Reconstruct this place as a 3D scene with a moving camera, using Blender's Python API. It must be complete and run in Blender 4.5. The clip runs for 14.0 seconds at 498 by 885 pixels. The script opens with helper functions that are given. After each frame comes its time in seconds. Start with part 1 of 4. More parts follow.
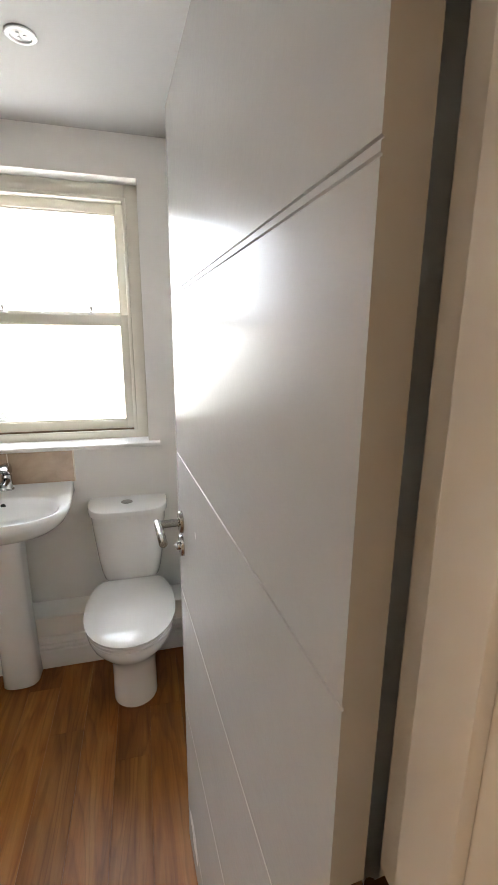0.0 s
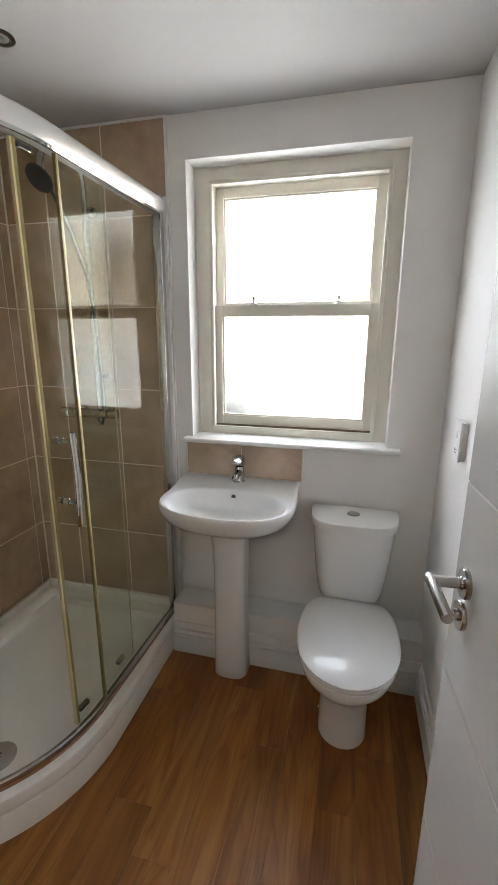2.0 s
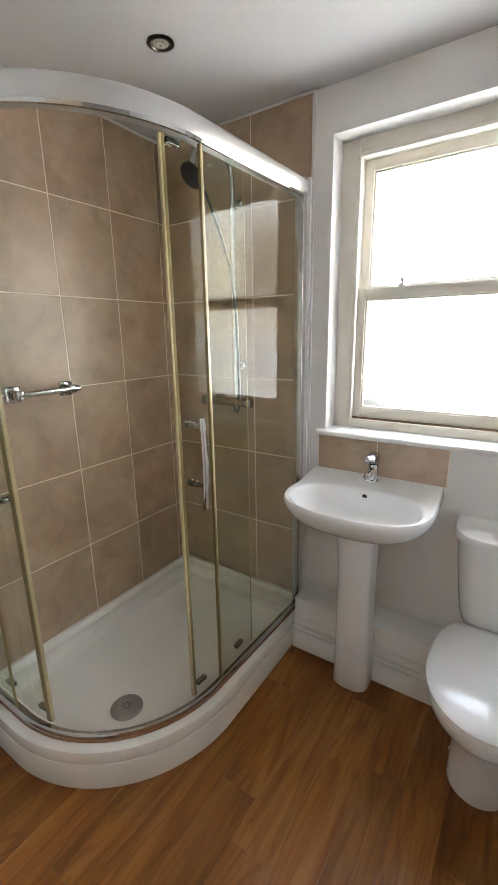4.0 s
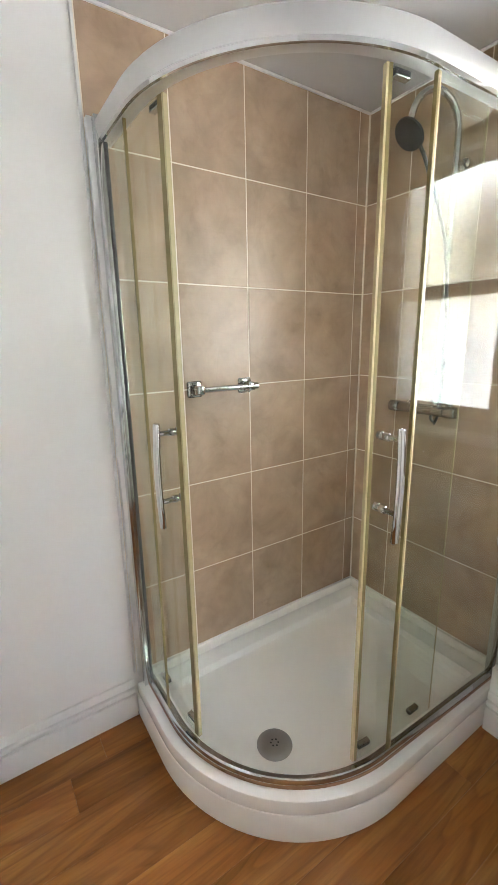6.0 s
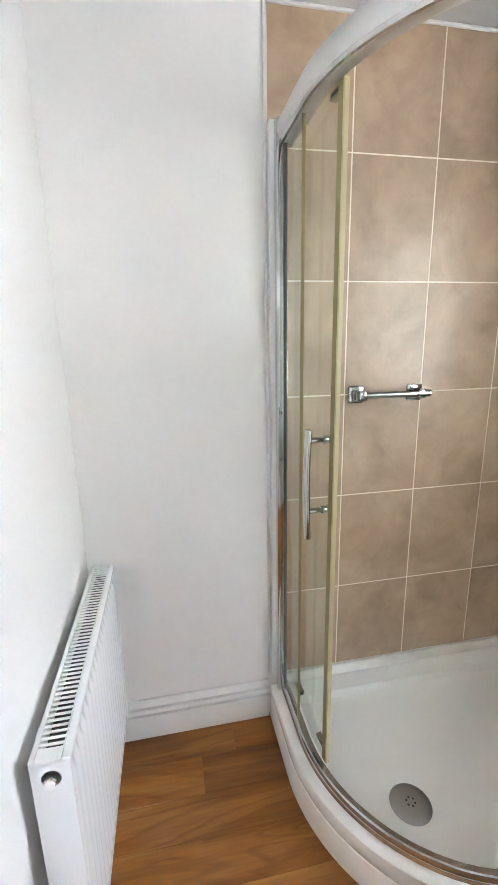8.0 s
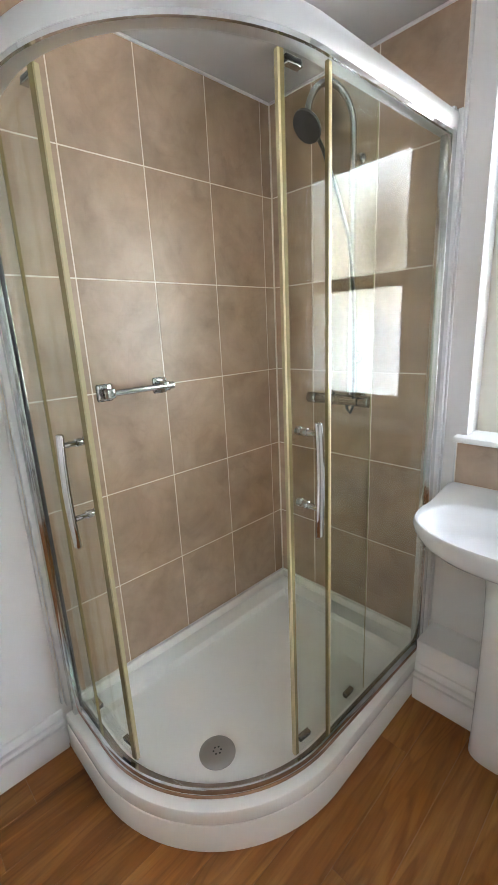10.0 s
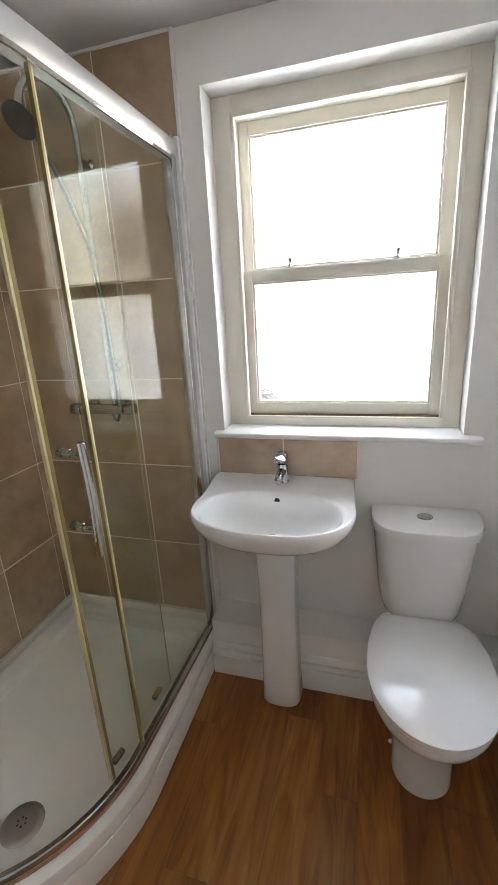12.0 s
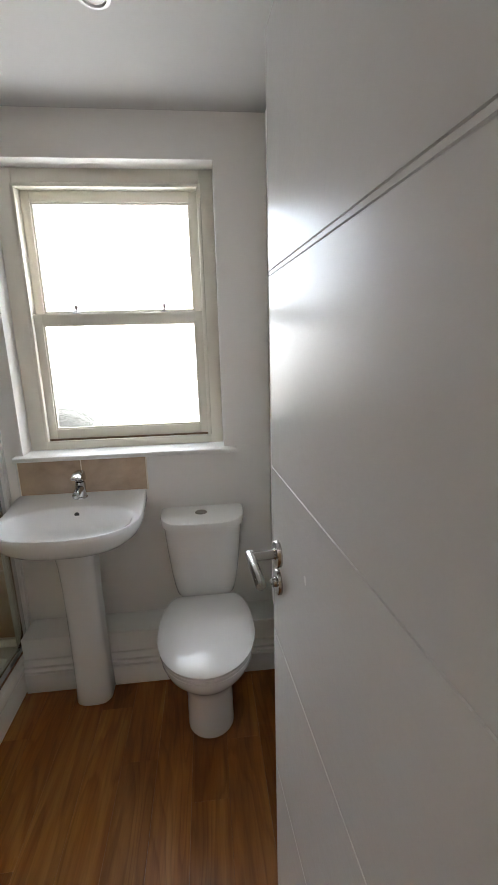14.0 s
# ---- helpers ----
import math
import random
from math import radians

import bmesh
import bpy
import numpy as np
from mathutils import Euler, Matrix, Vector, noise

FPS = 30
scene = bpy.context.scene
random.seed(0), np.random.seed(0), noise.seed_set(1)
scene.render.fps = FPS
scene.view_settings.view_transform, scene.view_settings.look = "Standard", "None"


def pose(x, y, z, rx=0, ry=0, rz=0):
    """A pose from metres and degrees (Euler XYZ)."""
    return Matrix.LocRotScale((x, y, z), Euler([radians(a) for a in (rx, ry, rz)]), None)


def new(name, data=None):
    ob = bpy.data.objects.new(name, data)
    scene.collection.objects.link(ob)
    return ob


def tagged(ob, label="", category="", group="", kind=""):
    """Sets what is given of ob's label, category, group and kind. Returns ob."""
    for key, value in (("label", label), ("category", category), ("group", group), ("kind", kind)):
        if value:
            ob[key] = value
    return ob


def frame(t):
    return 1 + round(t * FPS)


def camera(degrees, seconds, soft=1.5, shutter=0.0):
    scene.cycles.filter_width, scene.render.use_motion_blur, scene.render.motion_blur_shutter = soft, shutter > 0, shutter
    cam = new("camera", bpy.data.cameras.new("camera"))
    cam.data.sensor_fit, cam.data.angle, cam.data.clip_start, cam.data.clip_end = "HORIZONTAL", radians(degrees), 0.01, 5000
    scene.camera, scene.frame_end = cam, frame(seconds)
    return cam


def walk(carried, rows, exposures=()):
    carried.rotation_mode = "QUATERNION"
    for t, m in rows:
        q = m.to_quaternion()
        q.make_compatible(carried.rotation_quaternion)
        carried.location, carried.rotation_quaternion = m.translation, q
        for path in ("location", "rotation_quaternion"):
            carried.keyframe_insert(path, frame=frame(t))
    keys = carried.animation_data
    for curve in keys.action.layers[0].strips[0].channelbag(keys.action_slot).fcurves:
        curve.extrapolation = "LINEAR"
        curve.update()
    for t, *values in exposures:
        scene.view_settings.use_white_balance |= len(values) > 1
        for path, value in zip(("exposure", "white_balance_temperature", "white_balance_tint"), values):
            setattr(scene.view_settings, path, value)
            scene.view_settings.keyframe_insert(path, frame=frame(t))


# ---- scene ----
cam = camera(61.33, 14.0, soft=1.2)
# seconds, eye x y z, yaw (to the left from +y), pitch, roll
PATH = [
    (0.0, 0.719, 0.374, 1.516, -14.15, -13.32, 0.39),
    (0.5, 0.659, 0.372, 1.527, -5.72, -13.60, 0.32),
    (1.0, 0.584, 0.391, 1.505, 1.38, -13.48, 0.21),
    (1.5, 0.580, 0.491, 1.503, 8.35, -13.91, 0.25),
    (2.0, 0.589, 0.627, 1.494, 14.04, -13.87, 0.27),
    (2.2, 0.594, 0.660, 1.490, 16.20, -13.90, 0.20),
    (4.3, 0.610, 0.715, 1.465, 37.00, -14.48, -1.10),
    (4.5, 0.597, 0.714, 1.465, 38.97, -14.46, -1.10),
    (5.0, 0.550, 0.731, 1.462, 43.65, -14.30, -1.12),
    (5.5, 0.475, 0.774, 1.448, 49.27, -14.20, -1.06),
    (6.0, 0.399, 0.832, 1.433, 56.46, -13.67, -1.08),
    (6.5, 0.354, 0.870, 1.438, 64.25, -13.74, -0.91),
    (7.0, 0.348, 0.883, 1.440, 71.73, -13.42, -0.93),
    (7.2, 0.347, 0.884, 1.441, 74.36, -13.42, -0.93),
    (7.8, 0.346, 0.887, 1.440, 79.40, -13.30, -1.10),
    (8.4, 0.352, 0.891, 1.437, 76.50, -13.20, -1.45),
    (9.0, 0.366, 0.893, 1.434, 65.40, -13.25, -1.85),
    (9.3, 0.370, 0.891, 1.434, 59.35, -13.50, -2.10),
    (9.5, 0.371, 0.888, 1.436, 55.53, -13.86, -2.33),
    (10.0, 0.377, 0.885, 1.441, 46.50, -14.82, -2.81),
    (10.5, 0.385, 0.886, 1.453, 38.16, -15.71, -3.27),
    (11.0, 0.398, 0.892, 1.468, 30.45, -16.53, -3.55),
    (11.5, 0.409, 0.902, 1.480, 23.51, -16.97, -3.49),
    (12.0, 0.422, 0.898, 1.482, 16.55, -16.80, -3.20),
    (12.5, 0.462, 0.884, 1.467, 10.92, -15.59, -2.74),
    (13.0, 0.520, 0.846, 1.470, 5.38, -14.80, -2.23),
    (13.5, 0.593, 0.758, 1.483, -0.24, -13.84, -1.95),
    (14.0, 0.668, 0.586, 1.497, -5.56, -13.26, -1.56),
]


def held(x, y, z, yaw, pitch, roll):
    return Matrix.Translation((x, y, z)) @ Matrix.Rotation(radians(yaw), 4, "Z") @ Matrix.Rotation(radians(90 + pitch), 4, "X") @ Matrix.Rotation(radians(roll), 4, "Z")


EXPOSURES = [(0.0, 0.40, 6900, 10), (0.8, 0.08, 6750, 10), (1.5, 0.0, 6650, 10), (4.5, 0.50, 6600, 10), (5.5, 0.88, 6600, 9), (6.5, 1.05, 6200, 9), (7.2, 1.12, 6200, 10), (9.3, 1.02, 6000, 8), (10.5, 0.70, 6250, 10), (11.5, 0.36, 6500, 11), (12.5, 0.14, 6500, 10), (14.0, -0.20, 6700, 10)]
walk(cam, [(row[0], held(*row[1:])) for row in PATH], EXPOSURES)

# ---- world and light ----
DAY = 15.0       # radiance of the sky outside the window
FILL = 1.2    # watts of an unseen fill lamp added on the landing
HALL = 6.5      # watts of the warm unseen landing lamp behind the doorway
world = bpy.data.worlds.new("sky")
scene.world = world
world.use_nodes = True
sky = world.node_tree.nodes.new("ShaderNodeTexSky")
sky.sky_type, sky.sun_disc = "NISHITA", False
sky.sun_elevation, sky.sun_rotation = radians(35), radians(40)
world.node_tree.links.new(sky.outputs[0], world.node_tree.nodes["Background"].inputs[0])
world.node_tree.nodes["Background"].inputs[1].default_value = 0.1
sun = new("sun", bpy.data.lights.new("sun", "SUN"))
sun.data.energy, sun.data.angle, sun.data.color = 2.0, radians(1.0), (1.0, 0.95, 0.88)
sun.rotation_euler = (radians(55), 0, radians(140))
# unseen lamp, assumed from the warm tone of the jamb
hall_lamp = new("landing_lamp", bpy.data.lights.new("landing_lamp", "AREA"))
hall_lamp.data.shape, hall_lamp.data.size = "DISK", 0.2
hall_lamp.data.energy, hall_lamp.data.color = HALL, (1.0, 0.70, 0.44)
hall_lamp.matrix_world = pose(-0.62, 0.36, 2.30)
# fill added to lift the floor and tray; no such fitting is known
fill_lamp = new("landing_fill", bpy.data.lights.new("landing_fill", "AREA"))
fill_lamp.data.shape, fill_lamp.data.size = "DISK", 0.4
fill_lamp.data.energy, fill_lamp.data.color = FILL, (1.0, 0.88, 0.72)
fill_lamp.matrix_world = pose(0.30, -0.48, 2.31)

# ---- materials ----


def nodes_of(name):
    m = bpy.data.materials.new(name)
    m.use_nodes = True
    return m, m.node_tree.nodes, m.node_tree.links, m.node_tree.nodes["Principled BSDF"]


def coords(nodes, links, scale=(1, 1, 1), shift=0.0):
    """World-sized coordinates, shifted at random from object to object."""
    tc, mp = nodes.new("ShaderNodeTexCoord"), nodes.new("ShaderNodeMapping")
    mp.inputs["Scale"].default_value = scale
    links.new(tc.outputs["Object"], mp.inputs["Vector"])
    if shift:
        info, mul, comb = nodes.new("ShaderNodeObjectInfo"), nodes.new("ShaderNodeMath"), nodes.new("ShaderNodeCombineXYZ")
        mul.operation, mul.inputs[1].default_value = "MULTIPLY", shift
        links.new(info.outputs["Random"], mul.inputs[0])
        for i in range(3):
            links.new(mul.outputs[0], comb.inputs[i])
        links.new(comb.outputs[0], mp.inputs["Location"])
    return mp.outputs[0]


def noise_node(nodes, links, vec, scale, detail=4.0, rough=0.5, distort=0.0):
    n = nodes.new("ShaderNodeTexNoise")
    n.inputs["Scale"].default_value, n.inputs["Detail"].default_value = scale, detail
    n.inputs["Roughness"].default_value, n.inputs["Distortion"].default_value = rough, distort
    links.new(vec, n.inputs["Vector"])
    return n.outputs["Fac"]


def ramp(nodes, links, fac, stops):
    r = nodes.new("ShaderNodeValToRGB")
    while len(r.color_ramp.elements) < len(stops):
        r.color_ramp.elements.new(0.5)
    for e, (p, c) in zip(r.color_ramp.elements, stops):
        e.position, e.color = p, (*c, 1)
    links.new(fac, r.inputs[0])
    return r.outputs[0]


def bump(nodes, links, height, bsdf, strength, distance):
    b = nodes.new("ShaderNodeBump")
    b.inputs["Strength"].default_value, b.inputs["Distance"].default_value = strength, distance
    links.new(height, b.inputs["Height"])
    links.new(b.outputs[0], bsdf.inputs["Normal"])


def paint(name, colour, rough, spread=0.03, grain=60.0, relief=0.0006, stretch=(1, 1, 1)):
    """Paint or enamel: a slow drift of tone, and a fine roller or brush texture."""
    m, nodes, links, bsdf = nodes_of(name)
    vec = coords(nodes, links)
    slow = noise_node(nodes, links, vec, 2.3, 5, 0.6)
    lo, hi = [c * (1 - spread) for c in colour], [min(1, c * (1 + spread)) for c in colour]
    links.new(ramp(nodes, links, slow, [(0.3, lo), (0.7, hi)]), bsdf.inputs["Base Color"])
    fine = noise_node(nodes, links, coords(nodes, links, stretch), grain, 3, 0.6)
    bump(nodes, links, fine, bsdf, 0.5, relief)
    r = nodes.new("ShaderNodeMapRange")
    r.inputs["To Min"].default_value, r.inputs["To Max"].default_value = rough * 0.85, min(1, rough * 1.15)
    links.new(slow, r.inputs["Value"])
    links.new(r.outputs[0], bsdf.inputs["Roughness"])
    return m


def metal(name, colour, rough, grain=0.0, stretch=(1, 1, 1)):
    m, nodes, links, bsdf = nodes_of(name)
    bsdf.inputs["Base Color"].default_value, bsdf.inputs["Metallic"].default_value = (*colour, 1), 1.0
    fac = noise_node(nodes, links, coords(nodes, links, stretch), 9.0, 2, 0.5)
    r = nodes.new("ShaderNodeMapRange")
    r.inputs["To Min"].default_value, r.inputs["To Max"].default_value = rough * 0.85, rough * 1.2
    links.new(fac, r.inputs["Value"])
    links.new(r.outputs[0], bsdf.inputs["Roughness"])
    if grain:
        bump(nodes, links, noise_node(nodes, links, coords(nodes, links, stretch), 400.0, 2, 0.5), bsdf, 0.15, grain)
    return m


def plain(name, colour, rough, metallic=0.0):
    m, nodes, links, bsdf = nodes_of(name)
    bsdf.inputs["Base Color"].default_value, bsdf.inputs["Roughness"].default_value = (*colour, 1), rough
    bsdf.inputs["Metallic"].default_value = metallic
    return m


def clear_glass(name, colour):
    m, nodes, links, bsdf = nodes_of(name)
    bsdf.inputs["Base Color"].default_value, bsdf.inputs["Roughness"].default_value = (*colour, 1), 0.0
    bsdf.inputs["Transmission Weight"].default_value, bsdf.inputs["IOR"].default_value = 1.0, 1.142
    return m


def frosted_glass(name):
    m, nodes, links, bsdf = nodes_of(name)
    bsdf.inputs["Base Color"].default_value, bsdf.inputs["Roughness"].default_value = (0.97, 0.98, 0.98, 1), 0.02
    bsdf.inputs["Transmission Weight"].default_value, bsdf.inputs["IOR"].default_value = 1.0, 1.45
    pebble = noise_node(nodes, links, coords(nodes, links, (1, 1, 1.4)), 85.0, 1, 0.5, 0.3)
    bump(nodes, links, pebble, bsdf, 0.8, 0.0042)
    return m


def wood_planks(name):
    """Oak-effect vinyl: flowing rings that close into flames, streaks along the grain, fine pores."""
    m, nodes, links, bsdf = nodes_of(name)

    def math_node(op, a, value):
        n = nodes.new("ShaderNodeMath")
        n.operation, n.inputs[1].default_value = op, value
        links.new(a, n.inputs[0])
        return n.outputs[0]

    figure = noise_node(nodes, links, coords(nodes, links, (7.0, 0.9, 1), 37.0), 1.0, 4, 0.55, 1.2)
    streaks = noise_node(nodes, links, coords(nodes, links, (19, 1.3, 1), 53.0), 1.0, 5, 0.6, 0.9)
    pores = noise_node(nodes, links, coords(nodes, links, (150, 8, 1), 17.0), 1.0, 3, 0.6)
    contour = noise_node(nodes, links, coords(nodes, links, (7.0, 0.80, 1), 23.0), 1.0, 3, 0.40, 0.5)
    saw = math_node("FRACT", math_node("MULTIPLY", contour, 13.0), 0.0)
    base = ramp(nodes, links, figure, [(0.30, (0.168, 0.056, 0.0108)), (0.50, (0.246, 0.091, 0.0195)), (0.70, (0.332, 0.146, 0.041))])
    rings = ramp(nodes, links, saw, [(0.0, (1.05, 1.05, 1.05)), (0.50, (1.0, 1.0, 1.0)), (0.85, (0.72, 0.67, 0.62)), (1.0, (1.03, 1.03, 1.03))])
    streak = ramp(nodes, links, streaks, [(0.30, (0.80, 0.76, 0.72)), (0.48, (1.0, 1.0, 1.0)), (0.70, (1.16, 1.18, 1.20))])
    fine = ramp(nodes, links, pores, [(0.30, (0.88, 0.86, 0.84)), (0.55, (1.04, 1.04, 1.04))])
    info = nodes.new("ShaderNodeObjectInfo")
    tone = ramp(nodes, links, info.outputs["Random"], [(0.0, (0.80, 0.78, 0.75)), (0.5, (0.99, 0.99, 0.99)), (1.0, (1.14, 1.16, 1.18))])
    out = base
    for layer, amount in ((rings, 0.70), (streak, 0.9), (fine, 0.9), (tone, 1.0)):
        mix = nodes.new("ShaderNodeMix")
        mix.data_type, mix.blend_type = "RGBA", "MULTIPLY"
        mix.inputs["Factor"].default_value = amount
        links.new(out, mix.inputs["A"])
        links.new(layer, mix.inputs["B"])
        out = mix.outputs["Result"]
    links.new(out, bsdf.inputs["Base Color"])
    r = nodes.new("ShaderNodeMapRange")
    r.inputs["To Min"].default_value, r.inputs["To Max"].default_value = 0.38, 0.52
    links.new(streaks, r.inputs["Value"])
    links.new(r.outputs[0], bsdf.inputs["Roughness"])
    bsdf.inputs["IOR"].default_value = 1.36
    bump(nodes, links, pores, bsdf, 0.3, 0.0005)
    return m


def stone_tile(name):
    m, nodes, links, bsdf = nodes_of(name)
    vec = coords(nodes, links, (1, 1, 1), 11.0)
    cloud = noise_node(nodes, links, vec, 4.2, 7, 0.60, 0.5)
    blot = noise_node(nodes, links, vec, 9.0, 6, 0.62, 0.5)
    vein = noise_node(nodes, links, vec, 6.0, 3, 0.5, 0.7)
    out = ramp(nodes, links, cloud, [(0.30, (0.318, 0.208, 0.126)), (0.50, (0.415, 0.283, 0.178)), (0.70, (0.495, 0.356, 0.238))])
    for fac, stops, amount in ((blot, [(0.26, (0.72, 0.68, 0.64)), (0.42, (0.96, 0.96, 0.95)), (0.72, (1.10, 1.10, 1.10))], 0.8),
                               (vein, [(0.42, (1, 1, 1)), (0.49, (1.0, 1.0, 1.0)), (0.51, (0.90, 0.88, 0.86)), (0.56, (1, 1, 1)), (0.70, (1.05, 1.05, 1.05))], 0.5)):
        mix = nodes.new("ShaderNodeMix")
        mix.data_type, mix.blend_type = "RGBA", "MULTIPLY"
        mix.inputs["Factor"].default_value = amount
        links.new(out, mix.inputs["A"])
        links.new(ramp(nodes, links, fac, stops), mix.inputs["B"])
        out = mix.outputs["Result"]
    links.new(out, bsdf.inputs["Base Color"])
    bsdf.inputs["IOR"].default_value = 1.9
    r = nodes.new("ShaderNodeMapRange")
    r.inputs["To Min"].default_value, r.inputs["To Max"].default_value = 0.33, 0.45
    links.new(cloud, r.inputs["Value"])
    links.new(r.outputs[0], bsdf.inputs["Roughness"])
    bump(nodes, links, cloud, bsdf, 0.25, 0.004)
    return m


def daylight(name, strength):
    """Sky, garden and shrubs; an eastern house front glows to light the shower wall."""
    m = bpy.data.materials.new(name)
    m.use_nodes = True
    nodes, links = m.node_tree.nodes, m.node_tree.links
    nodes.remove(nodes["Principled BSDF"])
    emit = nodes.new("ShaderNodeEmission")
    tc, sep = nodes.new("ShaderNodeTexCoord"), nodes.new("ShaderNodeSeparateXYZ")
    links.new(tc.outputs["Object"], sep.inputs[0])

    def along(axis, lo, hi):
        r = nodes.new("ShaderNodeMapRange")
        r.inputs["From Min"].default_value, r.inputs["From Max"].default_value = lo, hi
        links.new(sep.outputs[axis], r.inputs["Value"])
        return r.outputs[0]

    def mixed(kind, fac, a, b):
        n = nodes.new("ShaderNodeMix")
        n.data_type, n.blend_type = "RGBA", kind
        if isinstance(fac, float):
            n.inputs["Factor"].default_value = fac
        else:
            links.new(fac, n.inputs["Factor"])
        links.new(a, n.inputs["A"])
        links.new(b, n.inputs["B"])
        return n.outputs["Result"]

    def product(a, b):
        n = nodes.new("ShaderNodeMath")
        n.operation = "MULTIPLY"
        links.new(a, n.inputs[0])
        links.new(b, n.inputs[1])
        return n.outputs[0]

    up = along("Z", 0.0, 4.0)
    sky_tone = ramp(nodes, links, up, [(0.20, GARDEN), (0.40, HAZE), (0.62, OPEN_SKY), (1.0, OPEN_SKY)])
    front = ramp(nodes, links, along("Z", 0.9, 2.6), [(0.0, FRONT_GLOW_LOW), (0.30, FRONT_GLOW_LOW), (0.50, FRONT_GLOW_HIGH), (0.85, FRONT_GLOW_HIGH), (1.0, FRONT_GLOW_TOP)])
    roofline = ramp(nodes, links, along("Z", 2.25, 2.65), [(0.0, (1, 1, 1)), (1.0, (0, 0, 0))])
    edge = ramp(nodes, links, along("X", 0.36, 0.58), [(0.0, (0, 0, 0)), (1.0, (1, 1, 1))])
    out = mixed("MIX", product(edge, roofline), sky_tone, front)
    patch = noise_node(nodes, links, coords(nodes, links), 3.1, 4, 0.6)
    out = mixed("MULTIPLY", 1.0, out, ramp(nodes, links, patch, [(0.33, (0.80, 0.81, 0.83)), (0.5, (1, 1, 1)), (0.66, (1.12, 1.10, 1.07))]))
    leafy = noise_node(nodes, links, coords(nodes, links), 14.0, 4, 0.65)
    for x, z, size_x, size_z in SHRUBS:
        mp, ball = nodes.new("ShaderNodeMapping"), nodes.new("ShaderNodeTexGradient")
        mp.vector_type, ball.gradient_type = "TEXTURE", "SPHERICAL"
        mp.inputs["Location"].default_value, mp.inputs["Scale"].default_value = (x, SHEET_Y, z), (size_x, 1.0, size_z)
        links.new(tc.outputs["Object"], mp.inputs["Vector"])
        links.new(mp.outputs[0], ball.inputs["Vector"])
        out = mixed("MULTIPLY", 1.0, out, ramp(nodes, links, product(ball.outputs["Fac"], leafy), [(0.04, (1, 1, 1)), (0.31, (0.045, 0.048, 0.045))]))
    links.new(out, emit.inputs[0])
    emit.inputs[1].default_value = strength
    links.new(emit.outputs[0], nodes["Material Output"].inputs[0])
    return m


# the outlook, as shares of the sky's radiance
SHEET_Y = 3.65
GARDEN, HAZE, OPEN_SKY = (0.45, 0.45, 0.44), (0.80, 0.82, 0.85), (2.28, 2.56, 3.02)
# house front set brighter than the haze, as added light for the west wall
FRONT_GLOW_LOW, FRONT_GLOW_HIGH, FRONT_GLOW_TOP = (1.64, 1.66, 1.72), (1.86, 1.70, 1.51), (2.7, 2.68, 2.65)
SHRUBS = ((-0.55, 0.66, 1.35, 1.10), (0.78, 2.0, 0.44, 0.58))
WALL = paint("wall_emulsion", (0.88, 0.866, 0.838), 0.62, 0.015, 220.0, 0.0004)
LANDING = paint("landing_bounce_paint", (0.46, 0.36, 0.26), 0.65, 0.03, 200.0, 0.0004)
# white ceiling paint greyed: the weaker light up there is in this colour
CEIL = paint("shaded_ceiling_emulsion", (0.53, 0.52, 0.502), 0.75, 0.01, 200.0, 0.0004)
TRIM = paint("white_satinwood", (0.87, 0.865, 0.845), 0.38, 0.02, 90.0, 0.0004)
CREAM = paint("cream_window_paint", (0.79, 0.75, 0.655), 0.42, 0.03, 70.0, 0.0006)
# white door paint lowered to one even mid grey
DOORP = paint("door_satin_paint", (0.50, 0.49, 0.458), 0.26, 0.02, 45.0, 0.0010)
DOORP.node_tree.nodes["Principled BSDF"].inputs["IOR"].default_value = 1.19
CERAM = plain("white_ceramic", (0.88, 0.88, 0.872), 0.06)
SEATP = plain("white_seat_plastic", (0.82, 0.82, 0.81), 0.03)
ACRYL = paint("white_acrylic", (0.93, 0.912, 0.858), 0.2, 0.015, 30.0, 0.0002)
PVC = plain("white_plastic", (0.80, 0.80, 0.79), 0.3)
RADP = plain("white_radiator_enamel", (0.82, 0.82, 0.82), 0.25)
CHROME = metal("chrome", (0.54, 0.545, 0.55), 0.07)
STEEL = metal("brushed_steel", (0.48, 0.47, 0.45), 0.222, 0.0003)
SATIN = metal("satin_aluminium", (0.66, 0.655, 0.645), 0.32)
DARK_METAL = metal("dark_metal", (0.15, 0.125, 0.105), 0.3)
BROWN_METAL = metal("brown_metal", (0.30, 0.165, 0.095), 0.36)
BRONZE = metal("bronze", (0.16, 0.075, 0.035), 0.4)
SEAL = paint("yellowed_seal", (0.20, 0.158, 0.055), 0.34, 0.08, 30.0, 0.0003)
BRIGHT = metal("polished_aluminium", (0.66, 0.67, 0.675), 0.10)
PALESEAL = paint("pale_yellow_seal", (0.52, 0.44, 0.25), 0.35, 0.08, 30.0, 0.0003)
# black for holes and slots: their inner dark is painted, not cut
DARK = plain("recess_black", (0.02, 0.02, 0.02), 0.4)
GREYP = plain("grey_plastic", (0.055, 0.055, 0.056), 0.35)
GLASS = clear_glass("clear_glass", (0.915, 0.950, 0.892))
FROST = frosted_glass("frosted_glass")
WOOD = wood_planks("oak_vinyl")
TILE = stone_tile("beige_stone_tile")
GROUT = paint("cream_grout", (0.86, 0.79, 0.67), 0.8, 0.05, 150.0, 0.0006)
GAP_SHADE = paint("brown_gap_shade", (0.20, 0.13, 0.07), 0.7, 0.2, 60.0, 0.0006)
SCREED = plain("dark_underlay", (0.10, 0.045, 0.016), 0.9)
